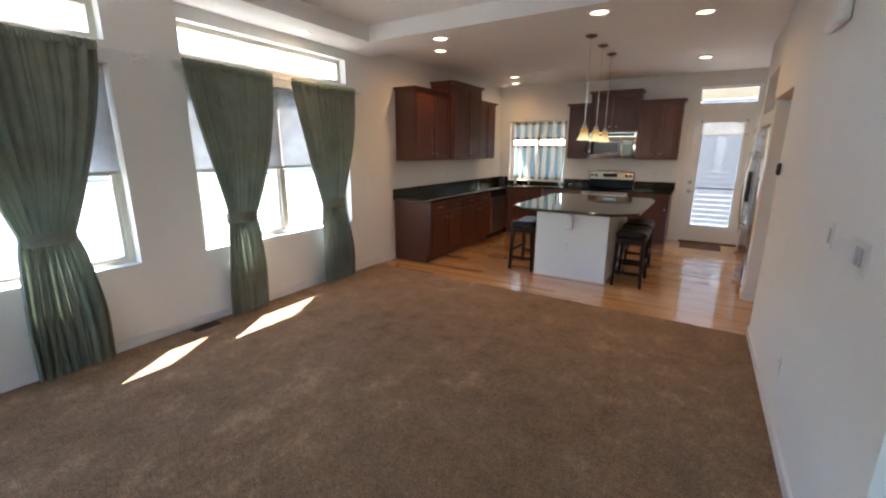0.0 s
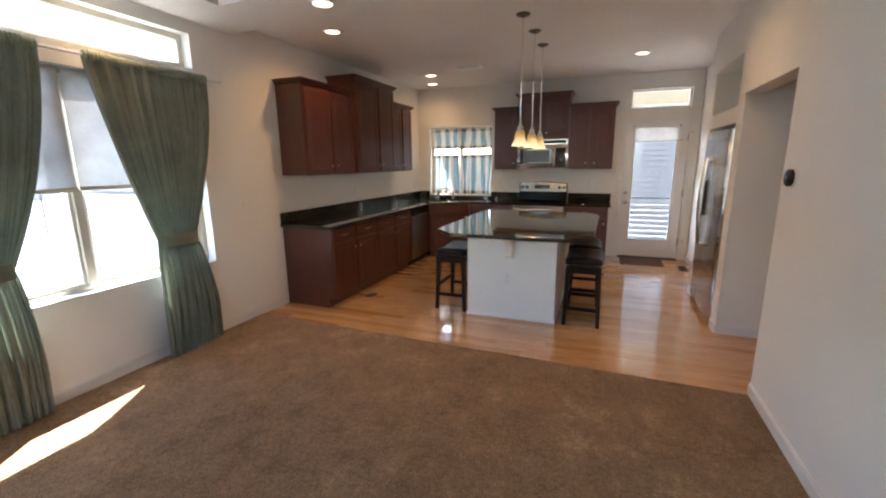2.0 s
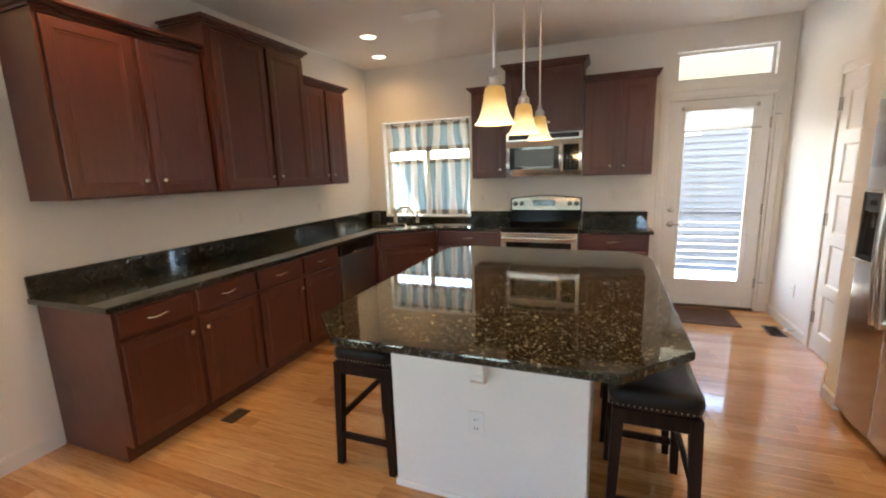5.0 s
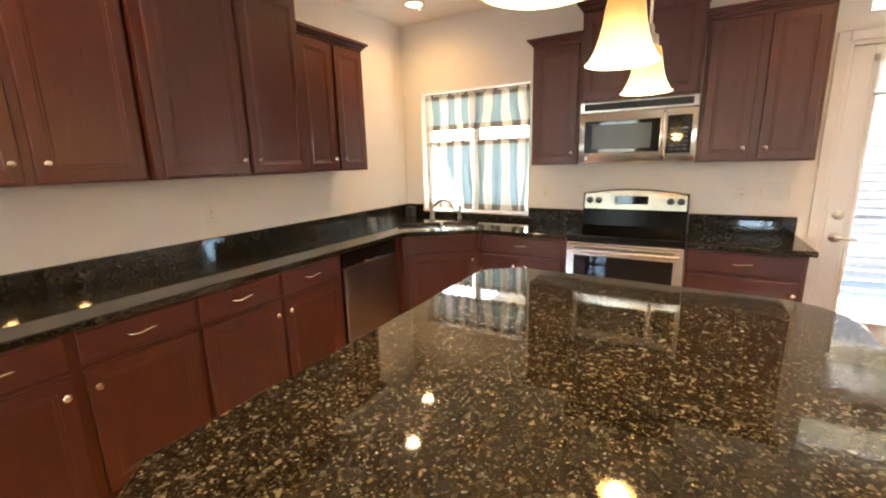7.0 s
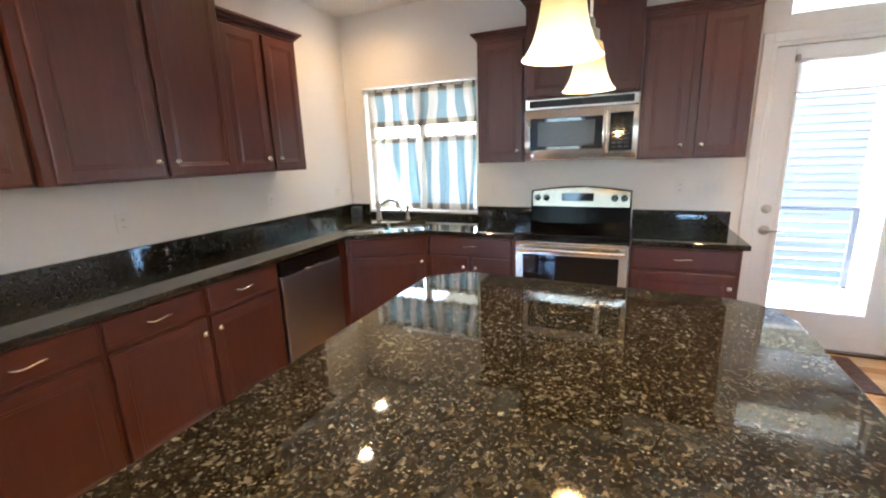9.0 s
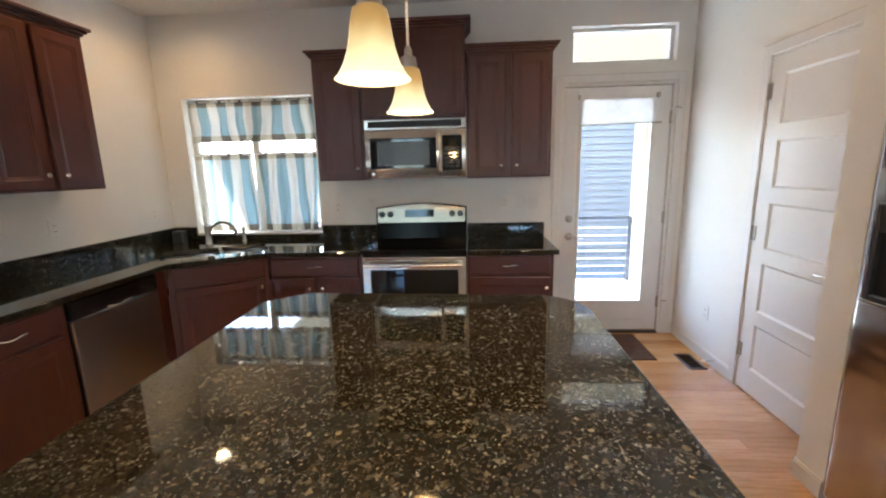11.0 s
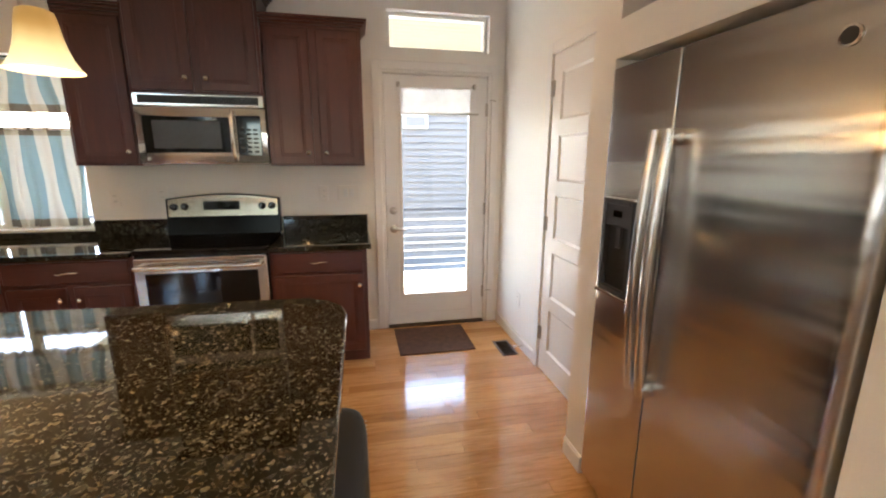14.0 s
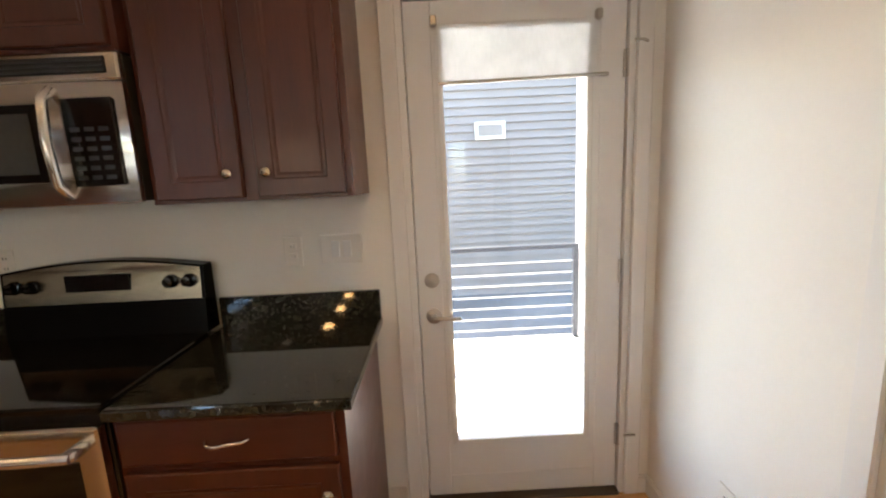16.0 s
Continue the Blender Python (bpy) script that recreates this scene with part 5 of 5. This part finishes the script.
# ---- curtains ----
def pleated(name, y_top, y_tie, y_bot, z_top, z_tie, z_bot, x, folds, label, seed):
    """A gathered curtain on a rod, pulled in by a band; the widths are given at top, band and foot."""
    c = thing(name, (x, sum(y_bot) / 2, z_bot), label, "curtain", "green window curtains")
    rnd = random.Random(seed)
    phase = [rnd.uniform(-0.5, 0.5) for _ in range(folds + 2)]
    amp = [rnd.uniform(0.25, 1.15) for _ in range(folds + 2)]
    nu, nz = folds * 12, 72
    bm = bmesh.new()
    rows = []
    for j in range(nz + 1):
        s = j / nz
        z = z_top + (z_bot - z_top) * s
        if z > z_tie:
            t = (z_top - z) / (z_top - z_tie)
            k = t ** 1.5
            y0, y1 = y_top[0] + (y_tie[0] - y_top[0]) * k, y_top[1] + (y_tie[1] - y_top[1]) * k
            depth = 0.020 + 0.016 * t
            belly = 0.03 * math.sin(math.pi * t)
        else:
            t = (z_tie - z) / (z_tie - z_bot)
            k = min(1.0, t * 1.6) ** 0.6
            y0, y1 = y_tie[0] + (y_bot[0] - y_tie[0]) * k, y_tie[1] + (y_bot[1] - y_tie[1]) * k
            depth, belly = 0.026 + 0.008 * t, 0.02 * math.sin(math.pi * t)
        row = []
        for i in range(nu + 1):
            u = i / nu
            f = folds * (u + 0.035 * math.sin(2 * math.pi * 1.3 * u + seed) * math.sin(math.pi * u) + 0.02 * math.sin(9 * u + 3 * s + seed) * math.sin(math.pi * u))
            f = min(max(f, 0.0), folds)
            fi = int(f)
            a = amp[fi] * (1 - f + fi) + amp[fi + 1] * (f - fi)
            ph = phase[fi] * (1 - f + fi) + phase[fi + 1] * (f - fi)
            wob = 0.012 * math.sin(5.1 * s + 7 * u + seed)
            pucker = 0.006 * math.sin(2 * math.pi * 3.7 * f + 4 * ph) * (1 - 0.8 * min(1, 2.2 * s))
            row.append(bm.verts.new((x + a * depth * math.sin(2 * math.pi * f + ph + 0.8 * s) + belly + 0.35 * depth * math.sin(5.3 * math.pi * f + 2 * ph) + pucker, y0 + (y1 - y0) * u + wob * min(1, 3 * s), z)))
        rows.append(row)
    for a, b in zip(rows, rows[1:]):
        for i in range(nu):
            bm.faces.new((a[i], a[i + 1], b[i + 1], b[i]))
    cloth = part("cloth", bm, M_GREEN, c, smooth=180)
    sm = cloth.modifiers.new("cloth_thickness", "SOLIDIFY")
    sm.thickness, sm.offset = 0.003, 0
    head = bmesh.new()
    n = folds * 10
    rings = []
    for i in range(n + 1):
        y = y_top[0] + (y_top[1] - y_top[0]) * i / n
        puff = (0.008 * rnd.random() + 0.006) if i % 2 else 0.0
        ring = []
        for k in range(10):
            w = 2 * math.pi * k / 10
            ring.append(head.verts.new((x + (0.016 + puff) * math.cos(w), y + 0.003 * rnd.random(), z_top - 0.004 + (0.027 + puff * 0.7) * math.sin(w))))
        rings.append(ring)
    for p, q in zip(rings, rings[1:]):
        for k in range(10):
            head.faces.new((p[k], p[(k + 1) % 10], q[(k + 1) % 10], q[k]))
    head.faces.new(rings[0]), head.faces.new(rings[-1])
    bmesh.ops.recalc_face_normals(head, faces=head.faces)
    part("gathered_heading", head, M_HEADING, c, "gathered rod pocket heading", smooth=60)
    band = bmesh.new()
    ya, yb, xr = y_tie[0] - 0.012, y_tie[1] + 0.012, 0.062
    outline = [((ya + yb) / 2 + (yb - ya) / 2 * math.cos(2 * math.pi * k / 28), xr * math.sin(2 * math.pi * k / 28)) for k in range(28)]
    lo = [band.verts.new((x + 0.01 + d, y, z_tie - 0.045)) for y, d in outline]
    mid = [band.verts.new((x + 0.01 + d * 1.06, y, z_tie)) for y, d in outline]
    hi = [band.verts.new((x + 0.01 + d, y, z_tie + 0.045)) for y, d in outline]
    for p, q in ((lo, mid), (mid, hi)):
        for k in range(28):
            band.faces.new((p[k], p[(k + 1) % 28], q[(k + 1) % 28], q[k]))
    tb = part("tieback", band, M_GREEN, c, "flat green tieback band", smooth=60)
    sm = tb.modifiers.new("band_thickness", "SOLIDIFY")
    sm.thickness, sm.offset = 0.004, 0
    return c


CX = LX + 0.10
pleated("curtain", (0.42, 1.215), (0.63, 0.90), (0.555, 0.985), 2.215, 0.975, 0.03, CX, 8, "green curtain panel tied back beside a window", 3)
pleated("curtain", (1.765, 2.575), (1.985, 2.25), (1.92, 2.31), 2.205, 0.935, 0.02, CX, 8, "green curtain panel tied back in front of a window", 5)
pleated("curtain", (2.80, 3.68), (3.11, 3.405), (3.06, 3.52), 2.195, 0.945, 0.02, CX, 8, "green curtain panel tied back at the window's far side", 8)
pleated("curtain", (-0.46, 0.30), (-0.42, -0.15), (-0.46, -0.05), 2.215, 0.975, 0.03, CX, 8, "green curtain panel tied back beside a window", 4)


def rod(y0, y1, z):
    r = thing("curtain_rod", (CX, (y0 + y1) / 2, z), "thin white curtain rod with small end caps on wall brackets", "curtain rod", "curtain rods")
    part("pole", tube([(CX, y0, z), (CX, y1, z)], 0.009, 10), M_TRIM, r, smooth=60)
    for y in (y0, y1):
        part("finial", lathe([(0.001, -0.02), (0.014, -0.015), (0.017, 0), (0.014, 0.015), (0.001, 0.02)], 14, (CX, y, z), "y"), M_TRIM, r, smooth=60)
    for y in (y0 + 0.06, y1 - 0.06):
        part("bracket", joined(tube([(LX + 0.003, y, z - 0.02), (CX, y, z - 0.012)], 0.006), box(LX + 0.001, LX + 0.008, y - 0.015, y + 0.015, z - 0.05, z + 0.03, bevel=0.002)), M_TRIM, r)


rod(-0.62, 1.53, 2.195)
rod(1.70, 3.82, 2.195)


def roller(y0, y1, z_bottom):
    s = thing("roller_shade", (LX - 0.06, (y0 + y1) / 2, z_bottom), "pale grey roller shade pulled half down", "roller shade", "roller shades")
    part("fabric", box(LX - 0.062, LX - 0.060, y0, y1, z_bottom + 0.02, 2.11), M_SHADE, s)
    part("hem_bar", box(LX - 0.068, LX - 0.054, y0, y1, z_bottom, z_bottom + 0.028, bevel=0.004), M_VINYL, s)
    part("roller_tube", tube([(LX - 0.061, y0, 2.105), (LX - 0.061, y1, 2.105)], 0.02, 14), M_SHADE, s, smooth=60)


for a, b in (WIN_A, WIN_B):
    mid = (a + b) / 2
    roller(a + 0.02, mid - 0.01, 1.34)
    roller(mid + 0.01, b - 0.02, 1.345)


# Striped kitchen curtains: a valance and two cafe panels.
def striped(x0, x1, z0, z1, y, folds, label, shift=0.0):
    c = thing("cafe_curtain", ((x0 + x1) / 2, y, z0), label, "curtain", "striped kitchen curtains")
    bm = bmesh.new()
    uv = bm.loops.layers.uv.new("cloth")
    n, nz = folds * 10, 14
    place = {}
    rows = []
    for j in range(nz + 1):
        s = j / nz
        row = []
        for i in range(n + 1):
            u = i / n
            ph = 2 * math.pi * folds * u + 0.9 * math.sin(9 * u + x0) + 0.5 * s
            v = bm.verts.new((x0 + (x1 - x0) * u + 0.03 * s * math.sin(9 * u + 4 * x0) + 0.014 * s * math.sin(6 * s + 14 * u + 3 * x0), y + 0.014 * math.sin(ph) * (0.5 + 0.8 * s), z1 + (z0 - z1) * s))
            place[v] = (u * (x1 - x0) * 1.0 + shift, min(s, 1 - s) * (z1 - z0) )
            row.append(v)
        rows.append(row)
    for a, b in zip(rows, rows[1:]):
        for i in range(n):
            f = bm.faces.new((a[i], a[i + 1], b[i + 1], b[i]))
            for l in f.loops:
                l[uv].uv = place[l.vert]
    part("cloth", bm, M_STRIPE, c, smooth=180)
    part("rod", tube([(x0 - 0.015, y, z1 - 0.012), (x1 + 0.015, y, z1 - 0.012)], 0.006, 8), M_TRIM, c)


striped(KX0 + 0.025, KX1 - 0.02, 1.735, 2.085, BY + 0.045, 11, "blue and white striped cotton valance with taupe hem")
striped(KX0 + 0.025, -2.655, 0.955, 1.64, BY + 0.045, 6, "blue and white striped cafe curtain panel")
striped(-2.60, KX1 - 0.02, 0.955, 1.64, BY + 0.045, 6, "blue and white striped cafe curtain panel", 0.08)


# ---- small fixtures ----
def plate(x, y, z, face, w, h, kind, label, rocker=None):
    """A wall plate; face is the outward direction: 'e' east, 'w' west, 's' south."""
    p = thing("wall_plate", (x, y, z), label, kind)

    def b(u0, u1, d0, d1, z0, z1, bev=0.0):
        if face == "e":
            return box(x + d0, x + d1, y + u0, y + u1, z + z0, z + z1, bevel=bev)
        if face == "w":
            return box(x - d1, x - d0, y + u0, y + u1, z + z0, z + z1, bevel=bev)
        return box(x + u0, x + u1, y - d1, y - d0, z + z0, z + z1, bevel=bev)

    part("plate", b(-w / 2, w / 2, 0.0005, 0.006, -h / 2, h / 2, 0.002), M_PLATE, p)
    gangs = max(1, round(w / 0.07))
    for k in range(gangs):
        u = (k - (gangs - 1) / 2) * 0.046
        if kind == "outlet":
            for dz in (-0.02, 0.02):
                o = part("socket", b(u - 0.016, u + 0.016, 0.006, 0.008, dz - 0.013, dz + 0.013, 0.0008), M_PLATE, p)
                for du in (-0.006, 0.006):
                    part("slot", b(u + du - 0.0012, u + du + 0.0012, 0.0078, 0.0083, dz - 0.005, dz + 0.005), M_BLACK, o)
        else:
            part("toggle", b(u - 0.016, u + 0.016, 0.006, 0.009, -0.033, 0.033, 0.001), rocker or M_TRIM, p)
    return p


plate(LX, 4.07, 1.146, "e", 0.115, 0.115, "light switch", "white double rocker switch plate on the wall")
plate(LX, 5.93, 1.145, "e", 0.072, 0.115, "outlet", "white outlet above the granite backsplash")
plate(LX, 7.015, 1.143, "e", 0.072, 0.115, "outlet", "white outlet above the granite backsplash")
plate(LX, 7.87, 1.141, "e", 0.072, 0.115, "outlet", "white outlet near the kitchen window")
plate(-1.90, BY, 1.15, "s", 0.072, 0.115, "outlet", "white outlet beside the kitchen window")
plate(-1.59, BY, 1.176, "s", 0.072, 0.115, "outlet", "white outlet beside the range")
plate(-0.455, BY, 1.17, "s", 0.072, 0.115, "outlet", "white outlet above the short counter")
plate(-0.262, BY, 1.172, "s", 0.165, 0.115, "light switch", "white triple switch plate near the back door")
plate(RX, 2.22, 1.185, "w", 0.072, 0.115, "light switch", "white switch plate with a grey rocker on the living room wall", M_ROCKER)
plate(RX, 1.81, 1.18, "w", 0.165, 0.115, "light switch", "white triple switch plate with grey rockers on the living room wall", M_ROCKER)
plate(RX, 2.66, 0.37, "w", 0.072, 0.115, "outlet", "white outlet low on the living room wall")
plate(-1.04, IY0, 0.405, "s", 0.072, 0.115, "outlet", "white outlet on the island's painted side")
plate(PX, 7.62, 0.36, "w", 0.072, 0.115, "outlet", "white outlet low beside the pantry door")

th = thing("thermostat", (RX, 3.87, 1.405), "black oval thermostat on the wall", "thermostat")
part("backplate", lathe([(0.056, 0), (0.056, -0.006), (0.05, -0.010), (0.001, -0.010)], 28, (RX, 3.87, 1.405), "x"), M_PLATE, th, "white wall ring", smooth=40)
part("dial", lathe([(0.047, -0.010), (0.047, -0.026), (0.04, -0.032), (0.001, -0.033)], 28, (RX, 3.87, 1.405), "x"), M_BLACK, th, smooth=40)
chime = thing("wall_chime", (RX, 2.80, 2.16), "white rounded chime box high on the wall", "chime")
part("cover", box(RX - 0.055, RX - 0.001, 2.66, 2.96, 2.13, 2.33, bevel=0.025, seg=3), M_TRIM, chime, smooth=50)


def register(name, x0, x1, y0, y1, z, slats_along, label, material):
    v = thing(name, ((x0 + x1) / 2, (y0 + y1) / 2, z), label, "floor vent")
    part("frame", frame_bars_flat(x0, x1, y0, y1, z), material, v)
    part("duct", box(x0 + 0.014, x1 - 0.014, y0 + 0.014, y1 - 0.014, z + 0.0005, z + 0.0015), M_BLACK, v)
    n = 9
    for k in range(n):
        if slats_along == "x":
            y = y0 + 0.018 + (y1 - y0 - 0.036) * (k + 0.5) / n
            part("slat", box(x0 + 0.012, x1 - 0.012, y - 0.0025, y + 0.0025, z + 0.001, z + 0.006), material, v)
        else:
            x = x0 + 0.018 + (x1 - x0 - 0.036) * (k + 0.5) / n
            part("slat", box(x - 0.0025, x + 0.0025, y0 + 0.012, y1 - 0.012, z + 0.001, z + 0.006), material, v)


def frame_bars_flat(x0, x1, y0, y1, z):
    return boxes((x0, x1, y0, y0 + 0.018, z, z + 0.007), (x0, x1, y1 - 0.018, y1, z, z + 0.007), (x0, x0 + 0.018, y0 + 0.018, y1 - 0.018, z, z + 0.007), (x1 - 0.018, x1, y0 + 0.018, y1 - 0.018, z, z + 0.007), bevel=0.002)


register("floor_vent", -3.375, -3.275, 1.56, 1.79, 0.008, "y", "brown metal floor vent in the carpet", M_VENT)
register("floor_vent", -2.73, -2.63, 4.955, 5.10, 0.001, "y", "brown metal floor vent in the oak floor", M_VENT)
register("floor_vent", 0.82, 0.945, 7.41, 7.66, 0.001, "x", "brown metal floor vent beside the pantry door", M_VENT)

cv = thing("ceiling_vent", (-2.05, 6.76, CEIL), "white louvred ceiling vent", "ceiling vent")
part("frame", boxes((-2.18, -1.86, 6.64, 6.662, CEIL - 0.012, CEIL), (-2.18, -1.86, 6.786, 6.808, CEIL - 0.012, CEIL), (-2.18, -2.16, 6.662, 6.786, CEIL - 0.012, CEIL), (-1.88, -1.86, 6.662, 6.786, CEIL - 0.012, CEIL)), M_ENAMEL, cv)
for k in range(7):
    m = Matrix.Translation((-2.02, 6.675 + 0.0165 * k, CEIL - 0.009)) @ Matrix.Rotation(radians(-14), 4, "X")
    part("slat", moved(box(-0.14, 0.14, -0.0088, 0.0088, -0.0008, 0.0008), m), M_ENAMEL, cv)

rug = solid("door_mat", box(0.07, 0.655, 7.555, 8.045, 0.001, 0.010, bevel=0.003), M_MAT, "dark brown fibre door mat on the oak floor", "door mat")
stop = thing("door_stop", (PX - 0.012, 7.45, 0.06), "white spring door stop on the baseboard", "door stop")
part("spring", tube([(PX - 0.012, 7.45, 0.05), (PX - 0.075, 7.45, 0.05)], 0.006, 8), M_CHROME, stop)
part("tip", lathe([(0.009, -0.09), (0.009, -0.075)], 10, (PX, 7.45, 0.05), "x"), M_TRIM, stop)

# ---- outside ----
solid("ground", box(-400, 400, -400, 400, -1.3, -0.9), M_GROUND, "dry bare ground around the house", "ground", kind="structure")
solid("road", box(-17, -10, -200, 200, -0.9, -0.88), M_ROAD, "worn grey street in the sun", "road", kind="structure")
solid("pavement", box(-9.6, -8.0, -200, 200, -0.9, -0.80, bevel=0.02), M_ROAD, "worn grey pavement along the street", "pavement", kind="structure")


def far_house(x, y, w, d, h, label):
    hs = thing("house", (x, y, -0.9), label, "house", "houses across the street")
    z = -0.9
    part("wall", box(x - w / 2, x + w / 2, y - d / 2, y + d / 2, z, z + h), M_HOUSE, hs)
    bm = bmesh.new()
    a = [bm.verts.new(p) for p in ((x - w / 2 - 0.4, y - d / 2 - 0.4, z + h), (x + w / 2 + 0.4, y - d / 2 - 0.4, z + h), (x + w / 2 + 0.4, y + d / 2 + 0.4, z + h), (x - w / 2 - 0.4, y + d / 2 + 0.4, z + h))]
    r = [bm.verts.new((x, y - d / 4, z + h + 2.2)), bm.verts.new((x, y + d / 4, z + h + 2.2))]
    for f in ((a[0], a[1], r[0]), (a[2], a[3], r[1]), (a[1], a[2], r[1], r[0]), (a[3], a[0], r[0], r[1]), (a[3], a[2], a[1], a[0])):
        bm.faces.new(f)
    part("roof", bm, M_ROOF, hs)
    for k in range(3):
        yy = y - d / 2 + d * (k + 0.5) / 3
        win = part("window", box(x + w / 2, x + w / 2 + 0.05, yy - 0.6, yy + 0.6, z + 1.0, z + 2.2), M_TRIM, hs)
        part("pane", box(x + w / 2 + 0.05, x + w / 2 + 0.06, yy - 0.52, yy + 0.52, z + 1.08, z + 2.12), M_BLACKGLASS, win)


far_house(-42, -6, 9, 14, 3.2, "tan single-storey house across the street")
far_house(-44, 14, 9, 13, 3.2, "tan single-storey house across the street")
far_house(-43, 34, 9, 14, 3.4, "tan single-storey house across the street")

def bare_tree(x, y, h, seed):
    """A leafless tree: tapered trunk with forking limbs."""
    t = thing("bare_tree", (x, y, -0.9), "small leafless tree beside the street", "tree", "bare trees")
    rnd = random.Random(seed)
    part("trunk", tube([(x, y, -0.9), (x + 0.03, y, -0.9 + h * 0.25), (x, y + 0.03, -0.9 + h * 0.5)], 0.03, 8), M_BARK, t, smooth=60)
    for k in range(9):
        a = 2.4 * k + rnd.random()
        z = -0.9 + h * (0.22 + 0.03 * k)
        reach = h * (0.30 - 0.015 * k)
        tip = Vector((x + reach * math.cos(a), y + reach * math.sin(a), z + h * 0.38))
        mid = Vector((x, y, z)).lerp(tip, 0.5) + Vector((0, 0, -0.06))
        limb = part("limb", tube([(x, y, z), mid, tip], 0.011, 6), M_BARK, t)
        for j in range(3):
            s = mid.lerp(tip, 0.3 * j)
            part("twig", tube([s, s + Vector((rnd.uniform(-0.3, 0.3), rnd.uniform(-0.3, 0.3), rnd.uniform(0.2, 0.5)))], 0.005, 5), M_BARK, limb)


bare_tree(-12.5, 4.6, 1.9, 2)
bare_tree(-18.5, 9.5, 4.2, 6)

# Back deck, its rail, the porch roof and the neighbour's siding.
RY = 10.10
deck = thing("deck", (0.2, 9.2, -0.12), "pale sunlit plank deck outside the back door", "deck")
for k in range(13):
    y = BY + 0.16 + 0.145 * k
    part("plank", box(-3.9, 2.9, y, y + 0.138, -0.10, -0.065), M_DECK, deck)
for k in range(6):
    part("joist", box(-3.8 + 1.3 * k, -3.74 + 1.3 * k, BY + 0.16, RY + 0.05, -0.9, -0.101), M_POST, deck)
rail = thing("deck_rail", (0.0, RY, -0.06), "dark metal deck rail with level bars", "railing")
part("top_rail", box(-3.85, 1.37, RY - 0.025, RY + 0.025, 0.765, 0.805, bevel=0.004), M_RAIL, rail)
for k in range(7):
    part("bar", tube([(-3.85, RY, 0.03 + 0.1035 * k), (1.37, RY, 0.03 + 0.1035 * k)], 0.0065, 6), M_CABLE, rail)
for x in (-3.83, -2.1, -0.4, 1.345):
    part("post", box(x - 0.025, x + 0.025, RY - 0.025, RY + 0.025, -0.065, 0.765), M_RAIL, rail)
post = thing("porch_post", (1.5, RY, -0.06), "tan painted porch post with white corner boards", "post")
part("shaft", box(1.42, 1.62, RY - 0.10, RY + 0.10, -0.065, 2.60, bevel=0.006), M_POST, post)
part("corner_board", box(1.385, 1.42, RY - 0.11, RY + 0.11, -0.065, 2.60), M_TRIM, post)
porch = thing("porch_roof", (0.0, BY + 1.4, 2.60), "cream board porch ceiling over the deck", "porch roof")
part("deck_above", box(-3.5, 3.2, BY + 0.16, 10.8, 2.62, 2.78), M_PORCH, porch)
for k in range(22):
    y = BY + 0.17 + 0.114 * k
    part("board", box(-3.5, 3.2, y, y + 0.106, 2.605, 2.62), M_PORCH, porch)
part("fascia", box(-3.5, 3.2, 10.8, 10.84, 2.58, 2.80), M_TRIM, porch)
nb = thing("neighbour_house", (0, 16.5, -0.9), "grey lap-sided neighbouring house", "house")
part("wall", box(-1.6, 9.5, 14.52, 17, -0.9, 4.3), M_SIDING, nb)
lap = bmesh.new()
for k in range(34):
    z = -0.9 + 0.15 * k
    vs = [lap.verts.new(p) for p in ((-1.6, 14.515, z + 0.15), (9.5, 14.515, z + 0.15), (9.5, 14.465, z), (-1.6, 14.465, z), (9.5, 14.515, z), (-1.6, 14.515, z))]
    lap.faces.new((vs[0], vs[3], vs[2], vs[1])), lap.faces.new((vs[3], vs[5], vs[4], vs[2]))
sd = part("siding", lap, M_SIDING, nb, "grey horizontal lap siding")
tagged(sd, kind="stuff")
part("corner_board", box(-1.72, -1.58, 14.47, 14.6, -0.9, 4.3), M_TRIM, nb)
nwin = part("window", frame_bars(0.90, 1.47, 14.43, 14.51, 2.10, 2.42, 0.06, "x"), M_VINYL, nb, "small white-framed window")
part("pane", box(0.95, 1.42, 14.44, 14.46, 2.15, 2.37), M_FARGLASS, nwin)
fence = thing("fence", (-8, 20, -0.9), "pale fence line behind the yard", "fence")
for k in range(40):
    part("board", box(-14 + 0.31 * k, -13.7 + 0.31 * k, 19.0, 19.04, -0.9, 0.9), M_HOUSE, fence)

# ---- oak strips ----
rnd = random.Random(11)
STRIP = 0.0825
lengths = [0.62, 0.8, 0.95, 1.1, 1.3, 1.5]
plank_mesh = {}


def strip_mesh(length):
    if length not in plank_mesh:
        plank_mesh[length] = mesh_of("plank", box(0.0002, length - 0.0002, 0.0002, STRIP - 0.0002, -0.006, 0.0, bevel=0.0006), M_PLANK)
    return plank_mesh[length]


y = 3.90
while y + STRIP <= BY + 0.03:
    end = 2.49 if y < 5.06 else (1.54 if y < 6.16 else PX + 0.02)
    x, length = LX + 0.001, rnd.choice([0.3, 0.5, 0.7, 0.9, 1.1])
    while x < end - 0.02:
        if x + length > end - 0.15:
            length = round(end - x, 2)
        ob = new("plank", strip_mesh(length))
        ob.parent, ob.location = floor, (x, y, 0)
        x += length
        length = rnd.choice(lengths)
    y += STRIP
